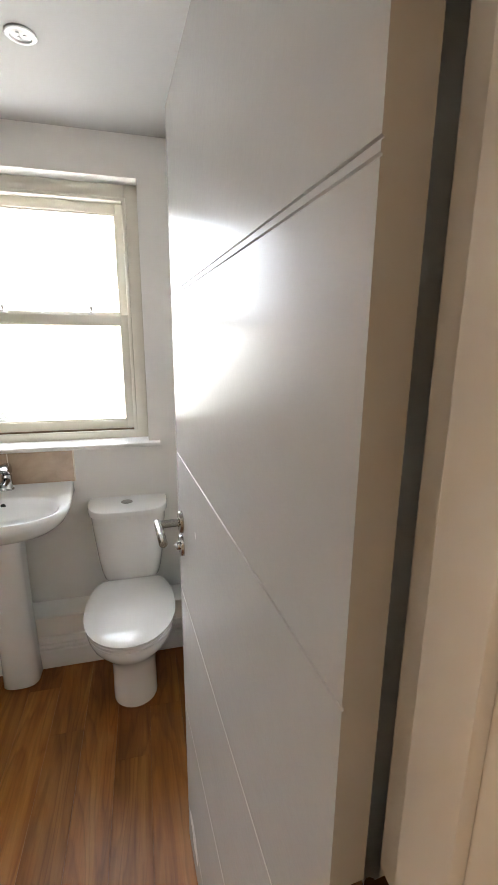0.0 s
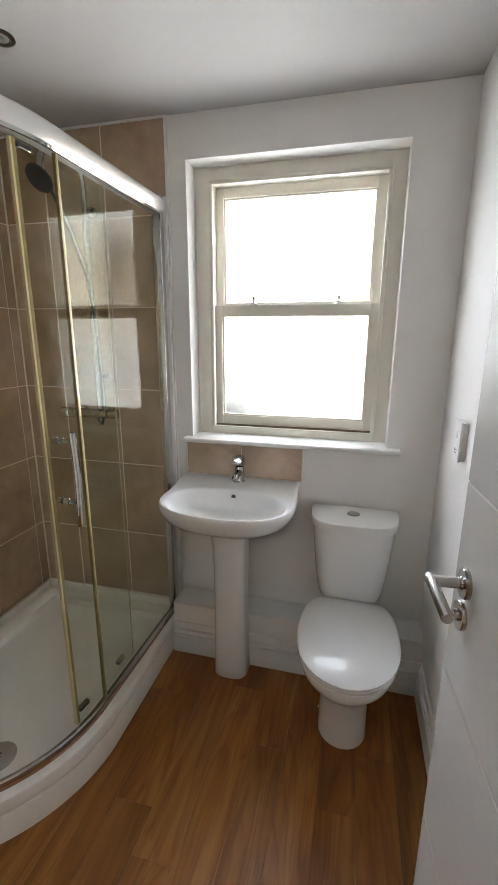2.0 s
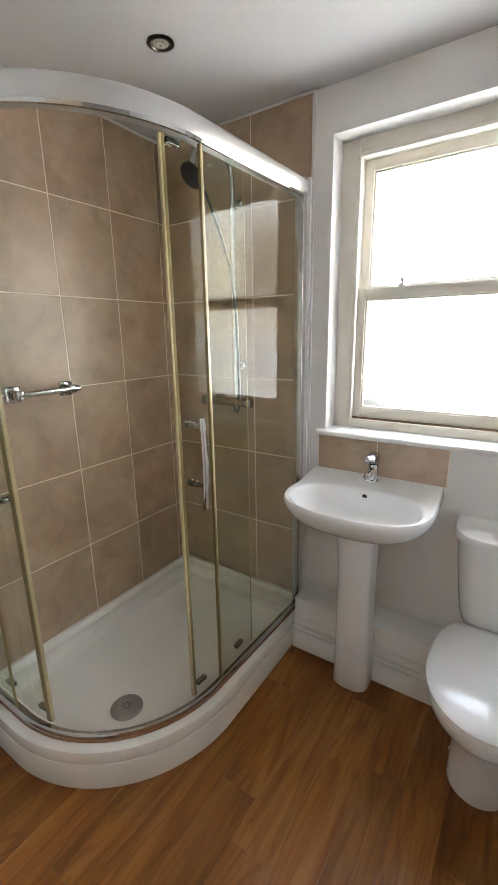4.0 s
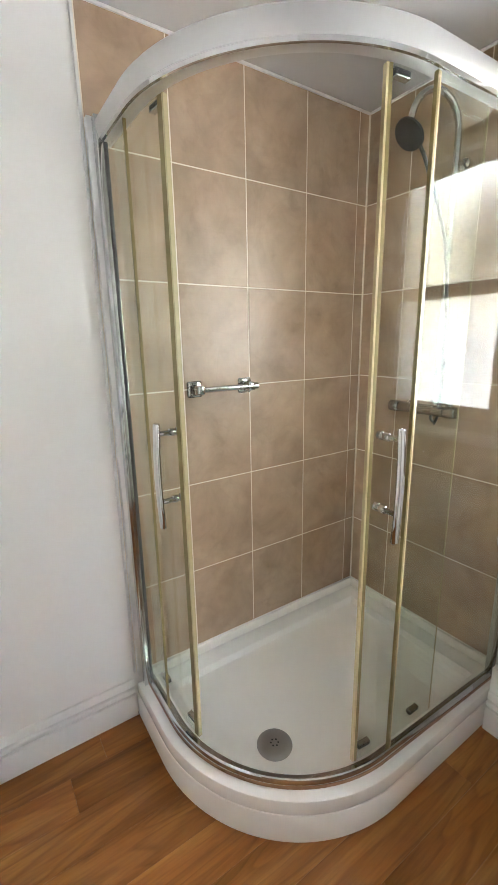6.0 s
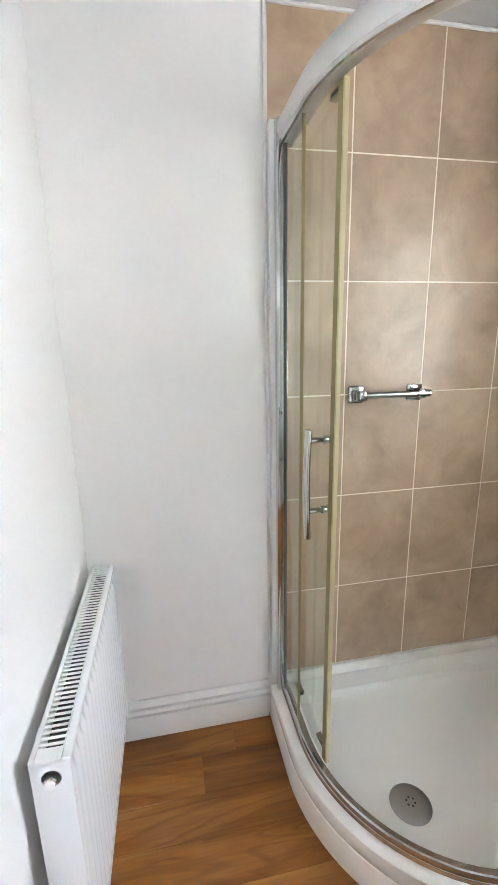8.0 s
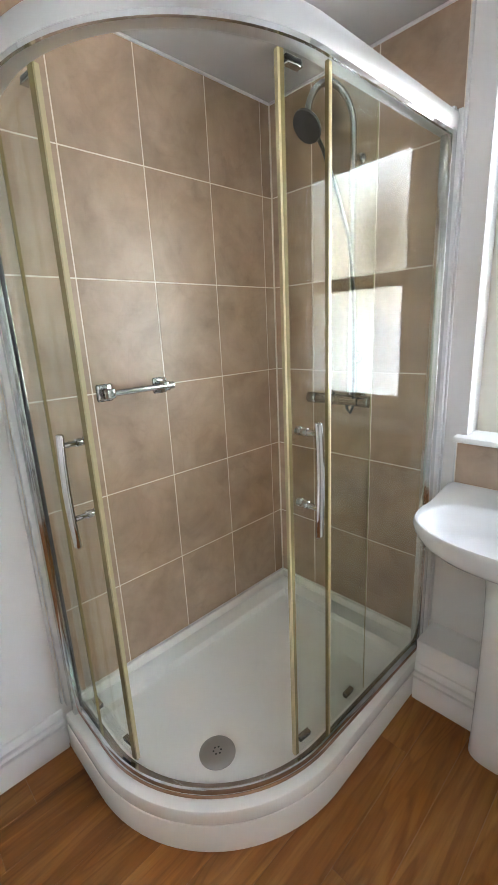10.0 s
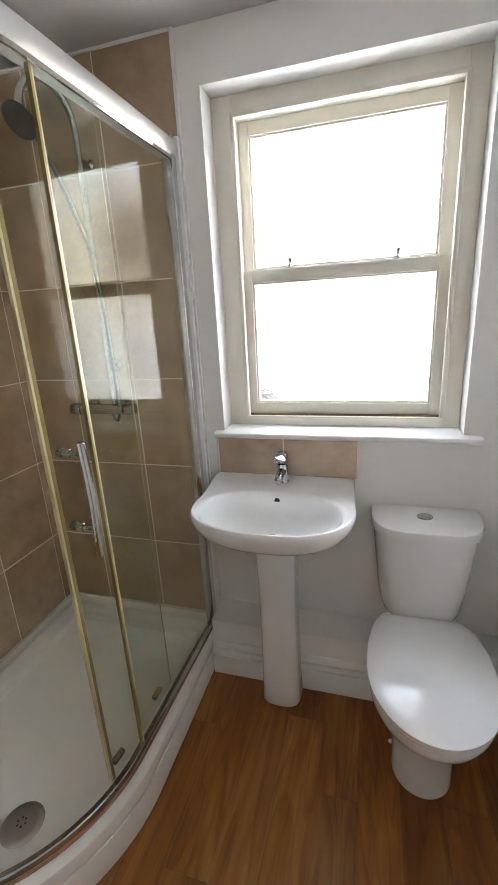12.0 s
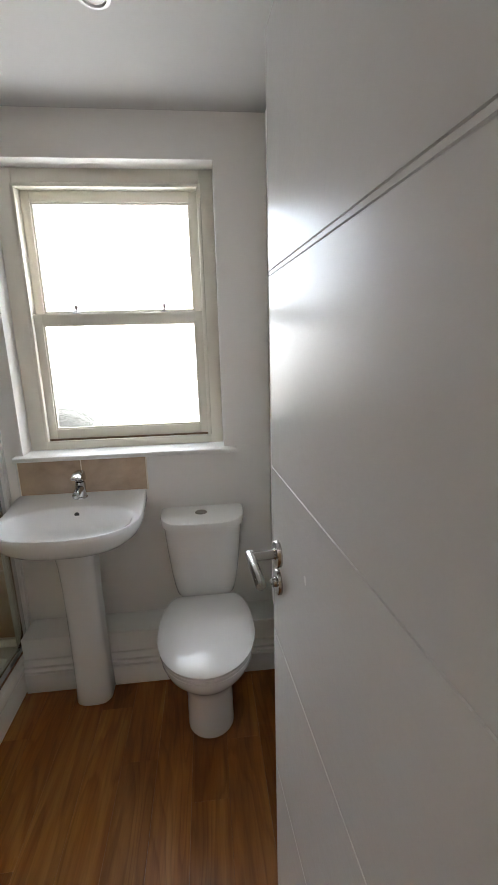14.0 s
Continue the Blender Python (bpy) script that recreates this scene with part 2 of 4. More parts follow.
FILLER = paint("fresh_filler", (0.93, 0.93, 0.925), 0.7, 0.04, 40.0, 0.001)
SLOT_SHADE = plain("slot_shade", (0.05, 0.05, 0.052), 0.6)
HOSE = metal("ribbed_hose", (0.16, 0.16, 0.165), 0.4)
WASTE = metal("dull_steel", (0.36, 0.35, 0.335), 0.34, 0.0003)
LAMPGLASS = plain("lamp_glass", (0.40, 0.39, 0.36), 0.15)
LIGHT = daylight("daylight_outside", DAY)

# ---- mesh helpers ----


def mesh_of(name, bm, material, smooth=True):
    data = bpy.data.meshes.new(name)
    bmesh.ops.recalc_face_normals(bm, faces=bm.faces)
    bm.to_mesh(data)
    bm.free()
    data.materials.append(material)
    if smooth:
        data.polygons.foreach_set("use_smooth", [True] * len(data.polygons))
        data.set_sharp_from_angle(angle=radians(38))
    return data


def part(name, bm, material, parent, label="", smooth=True):
    ob = new(name, mesh_of(name, bm, material, smooth))
    ob.parent = parent
    return tagged(ob, label)


def thing(name, label, category, at=(0, 0, 0), group="", kind=""):
    ob = new(name)
    ob.location = at
    ob.empty_display_size = 0.05
    return tagged(ob, label, category, group, kind)


def whole(name, bm, material, label, category="", kind="", group="", smooth=True):
    return tagged(new(name, mesh_of(name, bm, material, smooth)), label, category, group, kind)


def add_box(bm, x0, x1, y0, y1, z0, z1, bevel=0.0, segments=2):
    r = bmesh.ops.create_cube(bm, size=1, matrix=Matrix.LocRotScale(((x0 + x1) / 2, (y0 + y1) / 2, (z0 + z1) / 2), None, (x1 - x0, y1 - y0, z1 - z0)))
    if bevel:
        edges = list({e for v in r["verts"] for e in v.link_edges})
        bmesh.ops.bevel(bm, geom=edges, offset=bevel, segments=segments, profile=0.5, affect="EDGES")
    return bm


def box(x0, x1, y0, y1, z0, z1, bevel=0.0, segments=2):
    return add_box(bmesh.new(), x0, x1, y0, y1, z0, z1, bevel, segments)


def add_loft(bm, rings, cap_start=True, cap_end=True, closed=True):
    """Skin over rings of equally many points."""
    made = [[bm.verts.new(p) for p in ring] for ring in rings]
    n = len(made[0])
    for a, b in zip(made, made[1:]):
        for i in range(n if closed else n - 1):
            j = (i + 1) % n
            bm.faces.new((a[i], a[j], b[j], b[i]))
    if cap_start:
        bm.faces.new(made[0])
    if cap_end:
        bm.faces.new(made[-1])
    return bm


def loft(rings, cap_start=True, cap_end=True):
    return add_loft(bmesh.new(), rings, cap_start, cap_end)


def add_tube(bm, path, radius, sides=16, flat=1.0):
    """A round rod along a path of points; radius may be a list."""
    path = [Vector(p) for p in path]
    radii = radius if isinstance(radius, (list, tuple)) else [radius] * len(path)
    rings, ref = [], None
    for i, p in enumerate(path):
        d = (path[min(i + 1, len(path) - 1)] - path[max(i - 1, 0)]).normalized()
        if ref is None:
            ref = d.orthogonal().normalized()
        ref = (ref - d * ref.dot(d)).normalized()
        side = d.cross(ref)
        rings.append([p + radii[i] * (math.cos(a) * ref + flat * math.sin(a) * side) for a in (2 * math.pi * k / sides for k in range(sides))])
    return add_loft(bm, rings)


def tube(path, radius, sides=16):
    return add_tube(bmesh.new(), path, radius, sides)


def lathe(profile, axis=Matrix.Identity(4), sides=32):
    """Turned shape: profile of (radius, height) along the local z of axis."""
    rings = [[axis @ Vector((max(r, 1e-4) * math.cos(2 * math.pi * k / sides), max(r, 1e-4) * math.sin(2 * math.pi * k / sides), h)) for k in range(sides)] for r, h in profile]
    return loft(rings)


def arc(cx, cy, r, a0, a1, n):
    return [(cx + r * math.cos(radians(a0 + (a1 - a0) * i / n)), cy + r * math.sin(radians(a0 + (a1 - a0) * i / n))) for i in range(n + 1)]


# ---- the room: x -1.0 to 0.94, y 0.575 to 2.4, height 2.348 ----
WEST, EAST, SOUTH, NORTH, TOP = -1.007, 0.94, 0.588, 2.407, 2.348
HALL_S = -0.75
JAMB_W, JAMB_E, HEAD = 0.113, 0.937, 2.03   # rough opening of the doorway
REV_L, REV_R, REV_B, REV_T = -0.124, 0.733, 1.055, 2.187

wall_north = box(WEST - 0.15, REV_L, NORTH, 2.70, 0, TOP)
add_box(wall_north, REV_R, EAST + 0.15, NORTH, 2.70, 0, TOP)
add_box(wall_north, REV_L, REV_R, NORTH, 2.70, 0, REV_B - 0.022)
add_box(wall_north, REV_L, REV_R, NORTH, 2.70, REV_T, TOP)
wall_north = whole("wall_north", wall_north, WALL, "white painted outer wall with a deep window opening", "wall", "structure", smooth=False)
wall_west = whole("wall_west", box(WEST - 0.15, WEST, HALL_S, NORTH, 0, TOP), WALL, "white painted wall, tiled in the shower corner", "wall", "structure", smooth=False)
whole("wall_east", box(EAST, EAST + 0.15, HALL_S, NORTH, 0, TOP), WALL, "white painted wall beside the toilet", "wall", "structure", smooth=False)
bm = box(WEST, JAMB_W, SOUTH - 0.115, SOUTH, 0, TOP)
add_box(bm, JAMB_W, EAST, SOUTH - 0.115, SOUTH, HEAD, TOP)
whole("wall_south", bm, WALL, "white painted wall with the doorway in it", "wall", "structure", smooth=False)
# unseen wall; its beige is chosen to cut bounce onto the door edge
whole("wall_landing", box(WEST - 0.15, EAST + 0.15, HALL_S - 0.12, HALL_S, 0, TOP), LANDING, "unseen wall closing the landing, beige to cut bounced light", "wall", "structure", smooth=False)
whole("ceiling", box(WEST - 0.15, EAST + 0.15, HALL_S - 0.12, 2.70, TOP, TOP + 0.12), CEIL, "smooth white ceiling, greyed to paint in its weaker light", "ceiling", "structure", smooth=False)
floor = whole("floor", box(WEST - 0.15, EAST + 0.15, HALL_S - 0.12, 2.70, -0.08, -0.004), SCREED, "warm brown oak-effect plank floor", "floor", "structure", smooth=False)

# skirting with a stepped top
SKIRT = [(0, 0.0025), (0.018, 0.0025), (0.018, 0.094), (0.0165, 0.0965), (0.0035, 0.0985), (0.0035, 0.106), (0.0150, 0.1065), (0.0165, 0.112), (0.0155, 0.120), (0.0125, 0.1225), (0.0015, 0.1240), (0.0015, 0.131), (0.0100, 0.1315), (0.0085, 0.150), (0.006, 0.160), (0, 0.163)]


def skirting(start, end, out, label):
    """A length of skirting from start to end (x, y), its face towards out."""
    rings = [[(p[0] + out[0] * t, p[1] + out[1] * t, h) for t, h in SKIRT] for p in (start, end)]
    return whole("baseboard", loft(rings), TRIM, label, "skirting board", "structure", smooth=False)


BOX_L, BOX_Y, BOX_Z = -0.192, 2.268, 0.264
skirting((WEST, SOUTH), (WEST, 1.204), (1, 0), "white moulded skirting board beside the shower")
skirting((EAST, 1.30), (EAST, BOX_Y - 0.016), (-1, 0), "white moulded skirting board along the toilet wall")
skirting((EAST, SOUTH + 0.03), (EAST, 1.295), (-1, 0), "white moulded skirting board behind the open door")
skirting((WEST + 0.017, SOUTH), (JAMB_W - 0.065, SOUTH), (0, 1), "white moulded skirting board below the radiator")
skirting((BOX_L, BOX_Y), (EAST, BOX_Y), (0, -1), "white moulded skirting board on the pipe boxing")
boxing = whole("pipe_boxing", box(BOX_L, EAST, BOX_Y, NORTH, 0, BOX_Z - 0.010), TRIM, "white painted low pipe boxing under the window wall", "boxing", "structure")
part("top_board", box(BOX_L, EAST, BOX_Y - 0.004, NORTH, BOX_Z - 0.010, BOX_Z, 0.002), TRIM, boxing)

# window: box frame, two sashes, frosted panes
window = thing("window_1", "cream painted wooden sash window with frosted glass", "window", (0.305, 2.5, REV_B), kind="structure")
window_at = Matrix.Translation((-0.305, -2.5, -REV_B))


def wpart(name, bm, material, parent=None, label="", smooth=True):
    bm.transform(window_at)
    return part(name, bm, material, parent or window, label, smooth)


FR_L, FR_R, FR_B, FR_T = -0.052, 0.676, 1.098, 2.128
bm = box(REV_L, FR_L, 2.500, 2.65, REV_B, REV_T, 0.002)
add_box(bm, FR_R, REV_R, 2.500, 2.65, REV_B, REV_T, 0.002)
add_box(bm, FR_L, FR_R, 2.500, 2.65, FR_T, REV_T, 0.002)
add_box(bm, FR_L, FR_R, 2.497, 2.65, REV_B, FR_B - 0.006, 0.002)
wpart("window_frame", bm, CREAM)
bm = box(FR_L - 0.006, FR_L + 0.010, 2.490, 2.514, FR_B - 0.006, FR_T, 0.004)
add_box(bm, FR_R - 0.010, FR_R + 0.006, 2.490, 2.514, FR_B - 0.006, FR_T, 0.004)
add_box(bm, FR_L - 0.006, FR_R + 0.006, 2.490, 2.514, FR_T - 0.010, FR_T + 0.006, 0.004)
wpart("staff_bead", bm, CREAM)


def sash(name, y, z0, z1, glass_y, bottom, top, gx0, gx1):
    bm = box(FR_L + 0.001, gx0, y, y + 0.04, z0, z1, 0.002)
    add_box(bm, gx1, FR_R - 0.001, y, y + 0.04, z0, z1, 0.002)
    add_box(bm, gx0, gx1, y + 0.0005, y + 0.04, z0, bottom, 0.002)
    add_box(bm, gx0, gx1, y + 0.0005, y + 0.04, top, z1, 0.002)
    ob = wpart(name, bm, CREAM)
    d = 0.007
    bm = bmesh.new()
    for x0, x1, za, zb in ((gx0 - 0.002, gx0 + d, bottom, top), (gx1 - d, gx1 + 0.002, bottom, top), (gx0, gx1, bottom - 0.002, bottom + d), (gx0, gx1, top - d, top + 0.002)):
        add_box(bm, x0, x1, y + 0.008, glass_y, za, zb, 0.002)
    wpart("glazing_bead", bm, CREAM, ob)
    wpart("pane", box(gx0 - 0.003, gx1 + 0.003, glass_y, glass_y + 0.004, bottom - 0.003, top + 0.003), FROST, ob, "frosted glass pane", False).visible_shadow = False
    return ob


# brown strip for the shade and dirt in the gap under the sash
wpart("sash_gap_line", box(FR_L + 0.002, FR_R - 0.002, 2.5150, 2.5246, FR_B - 0.0075, FR_B + 0.0015, 0.001), GAP_SHADE, None, "brown strip painting the shaded, dirty gap under the lower sash")
lower = sash("lower_sash", 2.525, FR_B, 1.640, 2.546, 1.140, 1.597, -0.014, 0.634)
sash("upper_sash", 2.567, 1.606, FR_T, 2.592, 1.648, 2.086, -0.016, 0.632)
for x in (0.128, 0.502):
    bm = box(x - 0.014, x + 0.016, 2.530, 2.556, 1.640, 1.646, 0.002)
    add_tube(bm, [(x, 2.545, 1.645), (x, 2.545, 1.658), (x, 2.545, 1.664), (x, 2.545, 1.674), (x, 2.545, 1.680)], [0.006, 0.004, 0.0085, 0.009, 0.003], 12)
    add_tube(bm, [(x - 0.012, 2.543, 1.648), (x - 0.004, 2.542, 1.653)], 0.0042, 8)
    wpart("sash_fastener", bm, SATIN, lower, "small steel sash fastener")

rings = []
for x in (-0.155, 0.786):
    rings.append([(x, NORTH if x < REV_L or x > REV_R else 2.5, REV_B), (x, 2.376, REV_B), (x, 2.370, REV_B - 0.003), (x, 2.367, REV_B - 0.010), (x, 2.369, REV_B - 0.018), (x, 2.375, REV_B - 0.022), (x, NORTH, REV_B - 0.022)])
bm = loft(rings)
add_box(bm, REV_L, REV_R, NORTH - 0.001, 2.4995, REV_B - 0.022, REV_B)
wpart("window_sill", bm, TRIM, None, "white gloss window board")

# the sky and garden outside: one sheet, upright and then leaning in over the window
lean = [(SHEET_Y, 0.0), (SHEET_Y, 2.7), (3.58, 3.1), (3.36, 3.5), (3.05, 3.78), (2.72, 3.9)]
bm = loft([[(x, y, z) for y, z in lean] + [(x, y + 0.03, z + 0.02) for y, z in reversed(lean)] for x in (-2.2, 2.7)])
whole("backdrop", bm, LIGHT, "bright sky and pale garden outside the frosted window", "daylight", "structure", smooth=False)

# doorway lining, stop and architrave
LIN_E, LIN_W = 0.900, 0.143
lining = thing("door_frame", "white painted door lining with a planted stop", "door frame", (0.5, SOUTH, 0), kind="structure")
at = Matrix.Translation((-0.5, -SOUTH, 0))


def lpart(name, bm, material, label=""):
    bm.transform(at)
    return part(name, bm, material, lining, label)


lpart("jamb", box(LIN_E, JAMB_E, SOUTH - 0.120, SOUTH + 0.024, 0, 2.0, 0.002), TRIM)
lpart("jamb", box(JAMB_W, LIN_W, SOUTH - 0.120, SOUTH + 0.024, 0, 2.0, 0.002), TRIM)
lpart("head", box(JAMB_W, JAMB_E, SOUTH - 0.120, SOUTH + 0.024, 2.0, HEAD, 0.002), TRIM)
lpart("door_stop", box(LIN_E - 0.013, LIN_E, SOUTH - 0.060, SOUTH - 0.012, 0, 2.0, 0.002), TRIM)
lpart("door_stop", box(LIN_W, LIN_W + 0.013, SOUTH - 0.060, SOUTH - 0.012, 0, 2.0, 0.002), TRIM)
lpart("architrave", box(LIN_W - 0.068, LIN_W - 0.006, SOUTH, SOUTH + 0.018, 0, 2.07, 0.004), TRIM)
lpart("architrave", box(LIN_W - 0.006, EAST - 0.001, SOUTH, SOUTH + 0.015, 2.006, 2.07, 0.004), TRIM)
lpart("architrave", box(LIN_W - 0.068, LIN_W - 0.006, SOUTH - 0.131, SOUTH - 0.116, 0, 2.07, 0.004), TRIM)

# door: hinged at its south-east corner, standing open
DOOR_W, DOOR_T, DOOR_H = 0.79, 0.033, 1.990
hinge, free = Vector((0.848, 0.603, 0)), Vector((0.791, 1.391, 0))
ang = math.degrees(math.atan2(free.y - hinge.y, free.x - hinge.x))
door = thing("door_1", "white satin painted door toned down to mid grey, with routed grooves, standing open", "door", (hinge.x, hinge.y, 0), kind="structure")
door.rotation_euler = (0, 0, radians(ang))
# local: x along the leaf, +y face towards the room, -y the leaf's back


def leaf():
    """The leaf with shallow V grooves right across its face."""
    prof = [(0.0, 0.008)]
    for z, w in ((0.131, 0.0030), (0.506, 0.0030), (0.881, 0.0030), (1.256, 0.0030), (1.6145, 0.0016), (1.6228, 0.0016)):
        prof += [(0.0, z - w), (-0.0017, z - w + 0.0012), (-0.0017, z + w - 0.0012), (0.0, z + w)]
    prof += [(0.0, DOOR_H)]
    rings = []
    for x in (0.0, DOOR_W):
        rings.append([(x, y, z) for y, z in prof] + [(x, -DOOR_T, DOOR_H), (x, -DOOR_T, 0.008)])
    return loft(rings)


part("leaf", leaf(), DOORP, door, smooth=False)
HX, HZ = DOOR_W - 0.058, 1.092
handle = part("door_handle", lathe([(0.001, 0.0), (0.0265, 0.0), (0.0265, 0.006), (0.025, 0.009), (0.012, 0.0095), (0.0095, 0.012), (0.0095, 0.057), (0.001, 0.057)], pose(HX, 0, HZ, -90), 32), STEEL, door, "brushed steel lever handle")
part("lever", tube([(HX + 0.012, 0.058, HZ), (HX + 0.010, 0.058, HZ), (HX - 0.101, 0.058, HZ - 0.001), (HX - 0.104, 0.058, HZ - 0.001)], [0.006, 0.0095, 0.0095, 0.008], 20), STEEL, handle)
turn = part("escutcheon", lathe([(0.001, 0.0), (0.0265, 0.0), (0.0265, 0.005), (0.025, 0.008), (0.011, 0.0085), (0.010, 0.011), (0.010, 0.016), (0.001, 0.017)], pose(HX + 0.002, 0, HZ - 0.062, -90), 32), STEEL, door, "round steel privacy escutcheon")
part("release_slot", box(HX - 0.005, HX + 0.009, 0.0165, 0.0185, HZ - 0.0635, HZ - 0.0605), DARK, turn)
for z in (0.22, 1.02, 1.80):
    bm = box(-0.0025, 0.0, -0.031, -0.004, z - 0.05, z + 0.05)
    add_tube(bm, [(-0.006, -DOOR_T - 0.004, z - 0.05), (-0.006, -DOOR_T - 0.004, z + 0.05)], 0.006, 12)
    add_box(bm, -0.012, -0.0035, -0.061, -0.0375, z - 0.05, z + 0.05)
    part("hinge", bm, BRONZE, door, "dark bronze butt hinge")

# ---- shower: tray, enclosure, fittings ----
TX, TY, TR = -0.197, 1.205, 0.55             # outer edges and corner radius of the tray
CX, CY = TX - TR, TY + TR


def station(s, inset):
    """A point and the outward normal on the line of the shower's front, inset from the tray's edge.
    s 0 to 1: the straight from the window wall; 1 to 2: the bend; 2 to 3: the straight to the west wall."""
    r = TR - inset
    if s <= 1:
        inset -= 0.016 * (1 - s)             # the frame stands a little out of square
        return Vector((TX - inset, 2.4 + (CY - 2.4) * s, 0)), Vector((1, 0, 0))
    if s >= 2:
        return Vector((CX + (-1.0 - CX) * (s - 2), TY + inset, 0)), Vector((0, -1, 0))
    a = radians(-90 * (s - 1))
    n = Vector((math.cos(a), math.sin(a), 0))
    return Vector((CX, CY, 0)) + r * n, n


def stations(s0, s1):
    """Steps close together on the bend."""
    out = {s0, s1}
    out |= {1 + i / 28 for i in range(29) if s0 < 1 + i / 28 < s1}
    return sorted(out)


def run(profile, s0, s1, inset):
    """Sweeps a closed profile of (outward, up) along the front."""
    rings = []
    for s in stations(s0, s1):
        p, n = station(s, inset)
        rings.append([(p.x + n.x * o, p.y + n.y * o, z) for o, z in profile])
    return loft(rings)


def outline(inset, z, n=30):
    """The tray's plan, inset all round, as a ring of points."""
    r = TR - inset
    x0, y1 = -0.999 + inset, 2.399 - inset
    pts = [(x0, y1)] + [(TX - inset, y1 + (CY - y1) * i / 6) for i in range(6)]
    pts += arc(CX, CY, r, 0, -90, n) + [(CX + (x0 - CX) * i / 4, TY + inset) for i in range(1, 5)]
    pts += [(x0, TY + inset + (y1 - TY - inset) * i / 6) for i in range(1, 6)]
    return [(x, y, z) for x, y in pts]


tray = thing("shower_tray", "white acrylic offset quadrant shower tray on the plank floor", "shower tray", (-0.6, 1.8, 0))
tray_at = Matrix.Translation((0.6, -1.8, 0))


def tpart(name, bm, material, label="", parent=None):
    bm.transform(tray_at)
    return part(name, bm, material, parent or tray, label)


tpart("basin", loft([outline(0.0075, 0.0982), outline(0.0062, 0.102), outline(0.0062, 0.138), outline(0.0085, 0.145), outline(0.014, 0.148), outline(0.078, 0.148), outline(0.086, 0.144), outline(0.094, 0.118), outline(0.106, 0.110), outline(0.20, 0.106), outline(0.235, 0.105)]), ACRYL)
tpart("riser", loft([outline(0.003, 0.0), outline(0.003, 0.0950), outline(0.0045, 0.0972), outline(0.008, 0.0977)]), ACRYL, "white tray riser panel")
bm = box(-0.999, -0.985, TY + 0.06, 2.399, 0.140, 0.186, 0.004)
add_box(bm, -0.985, TX - 0.05, 2.385, 2.399, 0.140, 0.186, 0.004)
tpart("upstand", bm, ACRYL)
waste = tpart("waste_cover", lathe([(0.001, 0.0), (0.058, 0.0), (0.060, 0.003), (0.056, 0.007), (0.040, 0.010), (0.001, 0.011)], pose(-0.510, 1.515, 0.105), 40), WASTE, "round brushed steel waste cover")
# flat black discs paint the dark of the drain holes
bm = bmesh.new()
for k in range(6):
    a = k * math.pi / 3
    bmesh.ops.create_circle(bm, cap_ends=True, segments=10, radius=0.0032, matrix=Matrix.Translation((-0.510 + 0.0125 * math.cos(a), 1.515 + 0.0125 * math.sin(a), 0.1165)))
tpart("drain_hole_discs", bm, DARK, "", waste)

encl = thing("shower_enclosure", "quadrant shower enclosure of clear glass with open curved doors", "shower enclosure", (-0.6, 1.8, 0.148))
encl_at = Matrix.Translation((0.6, -1.8, -0.148))


def epart(name, bm, material, label="", parent=None, smooth=True):
    bm.transform(encl_at)
    return part(name, bm, material, parent or encl, label, smooth)


Z0, Z1 = 0.149, 2.052
epart("bottom_rail", run([(-0.022, Z0), (0.014, Z0), (0.014, Z0 + 0.012), (0.008, Z0 + 0.026), (0.004, Z0 + 0.028), (0.002, Z0 + 0.018), (-0.010, Z0 + 0.016), (-0.022, Z0 + 0.010)], 0.02, 2.93, 0.055), CHROME, "polished curved bottom rail")
epart("rail_strip", run([(0.0135, Z0 + 0.0005), (0.0152, Z0 + 0.0005), (0.0152, Z0 + 0.0118), (0.0135, Z0 + 0.0118)], 0.03, 2.92, 0.055), BROWN_METAL, "brown metal strip along the bottom rail")
epart("top_rail", run([(-0.030, Z1 - 0.058), (-0.026, Z1 - 0.064), (0.012, Z1 - 0.064), (0.018, Z1 - 0.060), (0.025, Z1 - 0.032), (0.024, Z1 - 0.012), (0.016, Z1 - 0.004), (-0.022, Z1 - 0.004), (-0.030, Z1 - 0.010)], 0.02, 2.93, 0.055), SATIN, "satin aluminium curved top rail")
epart("rail_trim", run([(0.011, Z1 - 0.0695), (0.0185, Z1 - 0.0695), (0.0205, Z1 - 0.0605), (0.011, Z1 - 0.0605)], 0.03, 2.92, 0.055), CHROME, "thin chrome lip along the top rail")
for name, boxes_, mat in (
        ("wall_channel", [(TX - 0.056, TX - 0.008, 2.380, 2.399)], PVC), ("side_profile", [(TX - 0.060, TX - 0.020, 2.350, 2.381)], BRIGHT),
        ("wall_channel", [(-0.999, -0.974, TY + 0.011, TY + 0.030), (-0.999, -0.980, TY + 0.032, TY + 0.052)], PVC), ("side_profile", [(-0.979, -0.955, TY + 0.026, TY + 0.064)], BRIGHT),
        ("gasket", [(-0.9550, -0.9525, TY + 0.048, TY + 0.062)], GREYP)):
    for x0, x1, y0, y1 in boxes_:
        epart(name, box(x0, x1, y0, y1, 0.187 if mat is PVC else Z0, Z1 + 0.002, 0.0015), mat, {"wall_channel": "white wall channel", "side_profile": "chrome side profile"}.get(name, "dark rubber gasket"))


def glass(name, s0, s1, inset, label):
    o = epart(name, run([(0.003, Z0 + 0.014), (0.003, Z1 - 0.055), (-0.003, Z1 - 0.055), (-0.003, Z0 + 0.014)], s0, s1, inset), GLASS, label)
    o.visible_shadow = False
    return o


